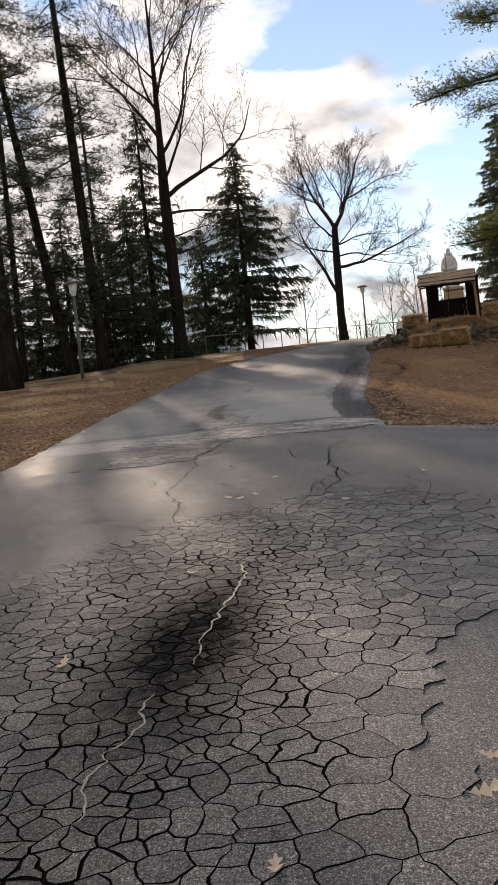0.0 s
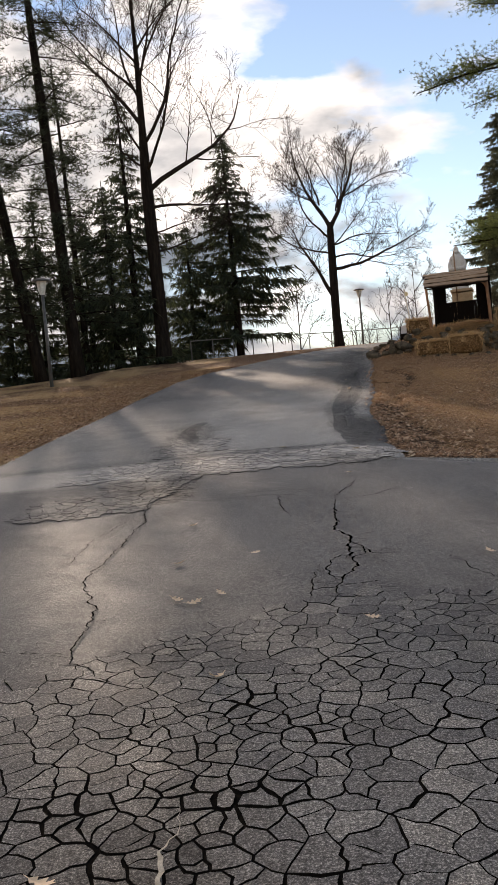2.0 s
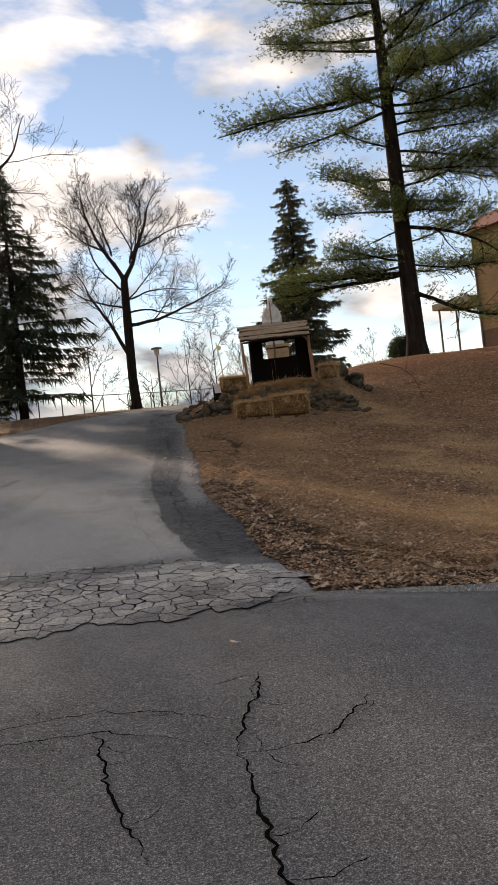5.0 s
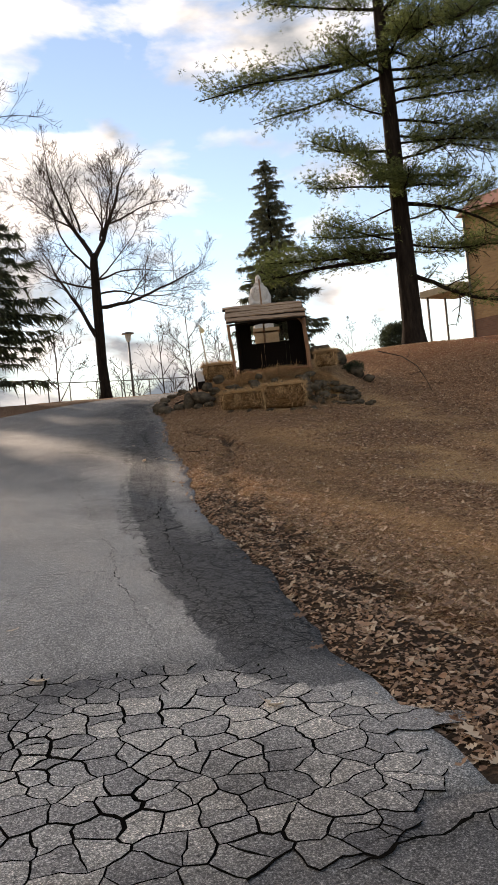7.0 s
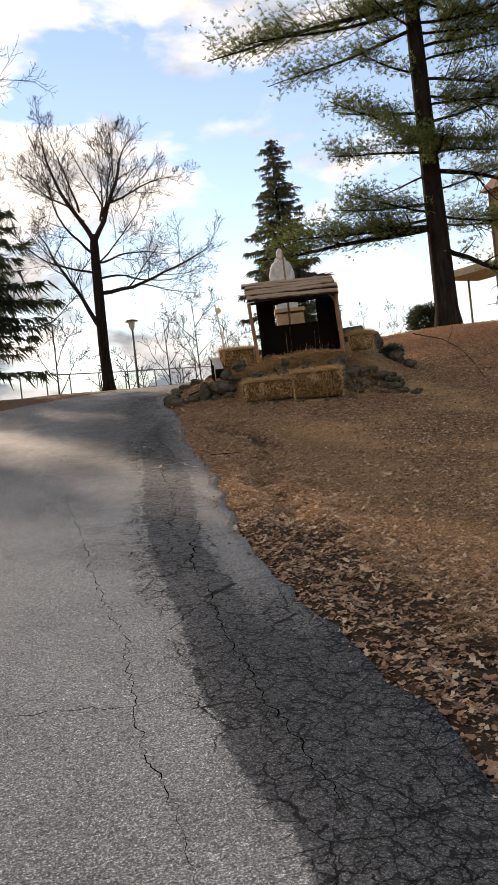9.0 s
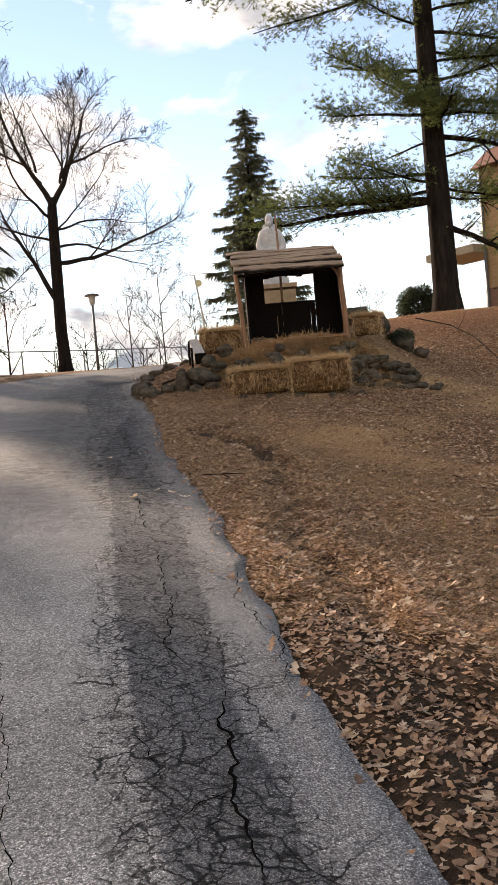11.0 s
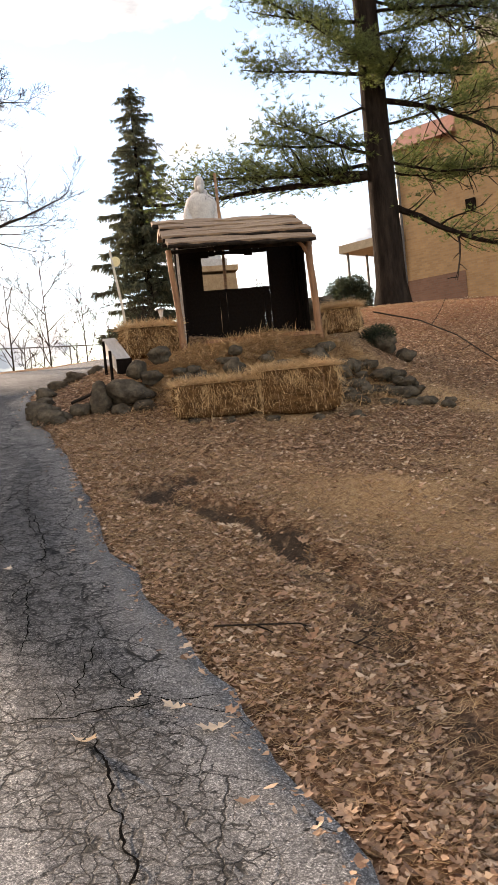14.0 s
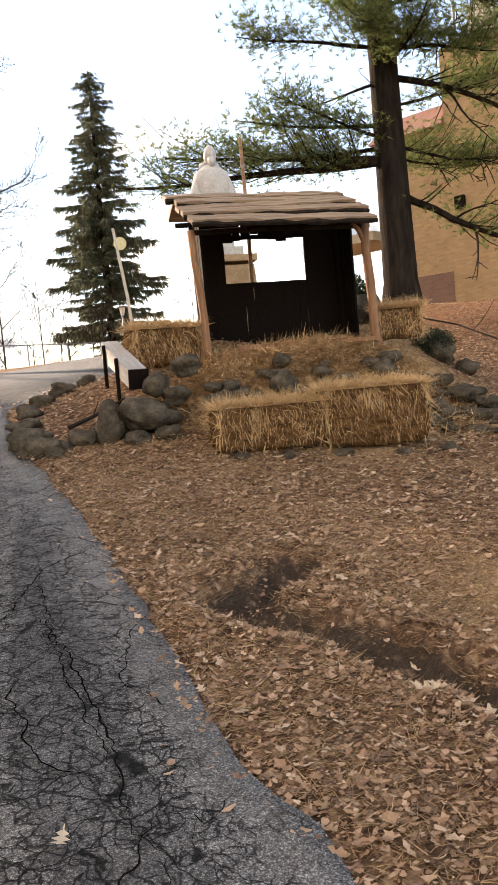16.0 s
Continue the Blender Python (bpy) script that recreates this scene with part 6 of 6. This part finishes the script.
def strew(name, count, area, seed, size, shape, cover, curl=(0.1, 1.1)):
    """Leaves over an area; cover gives the share kept at each place."""
    g = np.random.default_rng(seed)
    x, y = area(g, count)
    e = past_edge(x, y)
    ok = (e > -0.35 * g.random(count) ** 6) & (g.random(count) < cover(x, y, e))
    x, y, e = x[ok], y[ok], e[ok]
    n = len(x)
    z = on_grid(GZ, x, y) + np.where(e < 0, 0.085, 0.0) + g.uniform(0.002, 0.03, n)
    yaw, sz = g.uniform(0, 6.283, n), g.uniform(*size, n)
    cu, tip, roll = g.uniform(*curl, n), g.normal(0, 0.22, n), g.normal(0, 0.35, n)
    stout = g.uniform(0.75, 1.3, n)
    c, s = np.cos(yaw), np.sin(yaw)
    sides = (-1, 1) if shape is CHIP else (-1, 0, 1)
    verts = np.empty((n, len(shape), len(sides), 3))
    for i, (u, w) in enumerate(shape):
        a = u - 0.5
        for j, side in enumerate(sides):
            lx = a * sz + (0.06 * sz if side and w > 0.15 else 0.0)
            ly = side * w * sz * stout
            verts[:, i, j, 0] = x + lx * c - ly * s
            verts[:, i, j, 1] = y + lx * s + ly * c
            verts[:, i, j, 2] = z + sz * (cu * (a * a - 0.1) + tip * a + abs(side) * w * 0.35 * cu + side * roll * w)
    m = len(sides)
    quad = np.array([(i * m + j, (i + 1) * m + j, (i + 1) * m + j + 1, i * m + j + 1) for i in range(len(shape) - 1) for j in range(m - 1)])
    faces = (quad[None] + (np.arange(n) * len(shape) * m)[:, None, None]).reshape(-1, 4)
    return array_mesh(name, verts.reshape(-1, 3), faces)


def blades(name, count, area, seed, length, cover, width=0.0022):
    g = np.random.default_rng(seed)
    x, y = area(g, count)
    e = past_edge(x, y)
    ok = (e > 0.02) & (g.random(count) < cover(x, y, e))
    x, y = x[ok], y[ok]
    n = len(x)
    p = np.stack([x, y, on_grid(GZ, x, y)], 1)
    a, lean, ln = g.uniform(0, 6.283, n), g.uniform(0.7, 5.0, n), g.uniform(*length, n)
    d = np.stack([np.cos(a) * lean, np.sin(a) * lean, np.ones(n)], 1)
    d *= (ln / np.linalg.norm(d, axis=1))[:, None]
    side = np.cross(d, np.stack([g.uniform(-1, 1, n), g.uniform(-1, 1, n), np.full(n, 0.2)], 1))
    side *= (width / np.maximum(1e-6, np.linalg.norm(side, axis=1)))[:, None]
    verts = np.stack([p - side, p + side, p + d], 1).reshape(-1, 3)
    return array_mesh(name, verts, np.arange(3 * n).reshape(-1, 3))


def right_near(g, n):
    y = g.uniform(13.5, 33, n)
    return np.interp(y, FINE_Y, EDGE_R) + np.abs(g.normal(0, 1.5, n)) - 0.1, y


def right_wide(g, n):
    return g.uniform(3, 17, n), g.uniform(13.6, 40, n)


def right_far(g, n):
    return g.uniform(6.5, 18, n), g.uniform(15, 41, n)


def left_near(g, n):
    y = g.uniform(9, 36, n)
    return np.interp(y, FINE_Y, EDGE_L) - np.abs(g.normal(0, 2.2, n)) + 0.1, y


def brink(g, n):
    y = g.uniform(13.6, 24, n)
    x = np.interp(y, FINE_Y, EDGE_R) + np.abs(g.normal(0, 0.9, n))
    corner = g.random(n) < 0.35
    return np.where(corner, g.uniform(2.4, 9, n), x), np.where(corner, 13.5 + np.abs(g.normal(0, 0.5, n)), y)


def drifts(x, y, e):
    """Leaves gather along the drive and leave the grassy patches half bare."""
    return np.clip(0.95 - 0.8 * on_grid(GRASSY, x, y) + 0.3 * np.exp(-(e / 1.0) ** 2), 0.1, 1) * np.where(on_grid(MUD, x, y) > 0.4, 0.22, 1)


CLUMPS = np.array([[patch(x, y, 90, 0.9) if 0 < x < 14 and 12 < y < 34 else 0.5 for x in XS] for y in YS])


def clumps(x, y, e):
    """Whole leaves lie together in drifts."""
    return np.clip((on_grid(CLUMPS, x, y) - 0.35) * 1.6, 0.04, 1) * np.where(on_grid(MUD, x, y) > 0.5, 0.45, 1)


def thin(x, y, e):
    return np.clip(0.95 - 0.75 * on_grid(GRASSY, x, y) - 0.5 * on_grid(RUSTY, x, y), 0.12, 1) * np.where(on_grid(MUD, x, y) > 0.4, 0.2, 1)


def tufted(x, y, e):
    return np.where(on_grid(MUD, x, y) > 0.6, 0.0, np.clip(0.35 + on_grid(GRASSY, x, y), 0, 1))


def everywhere(x, y, e):
    return np.ones(len(x))


for args, material, label in (
        ((4000, right_near, 1, (0.06, 0.125), LOBED, clumps), M_LEAF, "brown curled oak leaves strewn over the lawn"),
        ((7500, right_near, 8, (0.03, 0.075), TORN, drifts), M_LEAF, "brown curled oak leaves strewn over the lawn"),
        ((60000, right_near, 9, (0.008, 0.03), CHIP, drifts), M_LEAF, "brown leaf fragments strewn over the lawn"),
        ((100000, right_wide, 2, (0.02, 0.052), CHIP, thin), M_LEAF, "brown curled leaves strewn over the lawn"),
        ((4500, right_wide, 22, (0.04, 0.1), TORN, thin), M_LEAF, "brown curled leaves strewn over the lawn"),
        ((45000, left_near, 33, (0.02, 0.06), CHIP, drifts), M_LEAF, "brown leaf fragments on the bank"),
        ((18000, right_far, 44, (0.04, 0.085), CHIP, thin, (0.3, 1.6)), M_LEAF, "brown curled leaves strewn over the lawn"),
        ((9000, right_far, 45, (0.03, 0.06), CHIP, thin, (0.3, 1.6)), M_LEAFPALE, "pale dry leaves scattered over the lawn"),
        ((12000, left_near, 3, (0.05, 0.1), PLAIN, drifts), M_LEAF, "brown curled leaves on the bank"),
        ((1800, right_wide, 14, (0.04, 0.09), TORN, thin), M_LEAFPALE, "pale dry leaves scattered over the lawn"),
        ((650, brink, 15, (0.06, 0.13), LOBED, everywhere), M_LEAFPALE, "pale tan oak leaves on the dark soil"),
        ((20000, brink, 16, (0.015, 0.05), CHIP, everywhere), M_LEAF, "brown leaf fragments on the dark soil"),
        ((520, right_near, 4, (0.09, 0.15), LOBED, clumps), M_LEAFPALE, "pale tan oak leaves along the drive's edge")):
    tagged(part("leaf_litter", strew("leaf_litter", *args), material), label, "leaves", "", "stuff")

for args in ((420000, right_near, 5, (0.03, 0.1), tufted, 0.0018), (260000, right_wide, 6, (0.03, 0.09), tufted, 0.0025), (60000, left_near, 7, (0.05, 0.13), tufted, 0.004)):
    tagged(part("dry_grass", blades("dry_grass", *args), M_GRASS), "short dry yellow grass", "grass", "", "stuff")

# single leaves lying on the drive
LYING = [(0.82, 2.39), (0.74, 2.16), (0.03, 1.85), (-1.03, 3.73), (-0.46, 5.33), (-0.15, 8.05), (0.04, 6.83), (0.89, 7.47), (-0.27, 10.38), (0.26, 9.17), (-0.31, 9.08), (0.03, 8.19), (-0.26, 8.15), (1.41, 12.46),
         (1.75, 14.36), (0.79, 15.16), (0.69, 16.11), (3.51, 24.7), (3.32, 25.06), (3.45, 24.92), (3.04, 24.82), (3.26, 27.1), (2.42, 13.83), (1.9, 8.6), (-1.8, 9.4)]
rng = random.Random(15)
for i, (x, y) in enumerate(LYING):
    mb = MB()
    add_leaf(mb, (0, 0, 0), rng.uniform(0, 6.28), rng.uniform(0.1, 0.15), rng.uniform(0.3, 1.0), rng.uniform(-0.2, 0.2), rng.uniform(-0.3, 0.3), LOBED)
    lf = part("fallen_leaf", mb, M_LEAFPALE)
    lf.matrix_world = pose(x, y, land(x, y) + 0.035)
    tagged(lf, "dry curled oak leaf lying on the asphalt", "leaf", "leaves on the drive")


# ---- sticks, shrub ----
def fallen_branch(points, r, label, seed, twig=0.5):
    rng = random.Random(seed)
    mb = MB()
    pts = [Vector((x, y, land(x, y) + 0.05 + up)) for x, y, up in points]
    mb.tube(pts, [r * (1 - 0.7 * i / len(pts)) for i in range(len(pts))], 6)
    twigs(mb, rng, pts, [r] * len(pts), 1, twig, 0.7, 6, 0.0, 0.006)
    return tagged(part("fallen_branch", mb, M_TWIG), label, "branch", "fallen branches")


fallen_branch([(13.5, 36.9, 0.25), (13.7, 35.6, 0.15), (13.5, 34.3, 0.1), (13.0, 32.9, 0.05), (12.5, 31.7, 0.0)], 0.019, "long bare fallen branch on the leafy slope", 3, 0.9)
fallen_branch([(3.95, 25.6, 0), (4.3, 25.35, 0.02), (4.55, 25.1, 0.0)], 0.006, "short bare twig lying on the lawn", 4, 0.15)
fallen_branch([(5.4, 32.9, 0.1), (5.8, 33.0, 0.12), (6.15, 33.2, 0.1)], 0.025, "bare stick lying on the mound", 5, 0.2)

def shrub(name, m, label, seed, radius, tall, leaves, low=0.3):
    """A dense evergreen shrub: a short stem and a shell of small sprays."""
    ob = thing(name, m, label, "shrub")
    g = random.Random(seed)
    mb = MB()
    for _ in range(leaves):
        v = Vector((g.gauss(0, 1), g.gauss(0, 1), g.gauss(0, 1))).normalized()
        rr = radius * (1 + 0.14 * noise.noise(v * 2.5 + Vector((seed, 0, 0))) + g.uniform(-0.55, 0.08))
        p = Vector((v.x * rr, v.y * rr, low + radius * tall + v.z * rr * tall))
        blade(mb, p, (v + Vector((g.gauss(0, 0.6), g.gauss(0, 0.6), g.gauss(0, 0.6)))).normalized() * radius * 0.18, radius * 0.025, Vector((g.uniform(-1, 1), g.uniform(-1, 1), g.uniform(-1, 1))))
    part("foliage", mb, M_NEEDLE, ob)
    mb = MB()
    mb.tube([(0, 0, -0.1), (0, 0, low + radius)], [0.1 * radius, 0.06 * radius], 6)
    part("stem", mb, M_TWIG, ob)
    return ob


shrub("round_shrub", pose(18.3, 44.6, land(18.3, 44.6) - 0.2), "round clipped dark evergreen shrub beside the building", 31, 0.74, 1.05, 9000, 0.2)
shrub("low_shrub", pose(10.95, 33.4, land(10.95, 33.4) - 0.05), "low dark evergreen shrub at the end of the stones", 32, 0.3, 0.7, 4000, 0.0)


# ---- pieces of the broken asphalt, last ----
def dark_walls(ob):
    """Gives the broken sides of the pieces the near-black material of the cracks."""
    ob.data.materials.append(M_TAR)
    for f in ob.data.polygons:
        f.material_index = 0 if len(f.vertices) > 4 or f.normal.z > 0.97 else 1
    return ob


bed, rest = MB(), MB()
rng = random.Random(9)
made = 0
for sx, sy, share, poly in PIECES:
    if made < 290 and 2.2 < sy < 5.4 and -1.4 < sx < 1.4:
        one = MB()
        piece(one, sx, sy, share, poly, rng, bed)
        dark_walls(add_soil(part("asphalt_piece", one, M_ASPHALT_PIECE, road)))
        made += 1
    else:
        piece(rest, sx, sy, share, poly, rng, bed)
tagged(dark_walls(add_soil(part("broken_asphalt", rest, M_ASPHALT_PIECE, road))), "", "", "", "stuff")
tagged(part("crack_dirt", bed, M_TAR, road), "", "", "", "stuff")
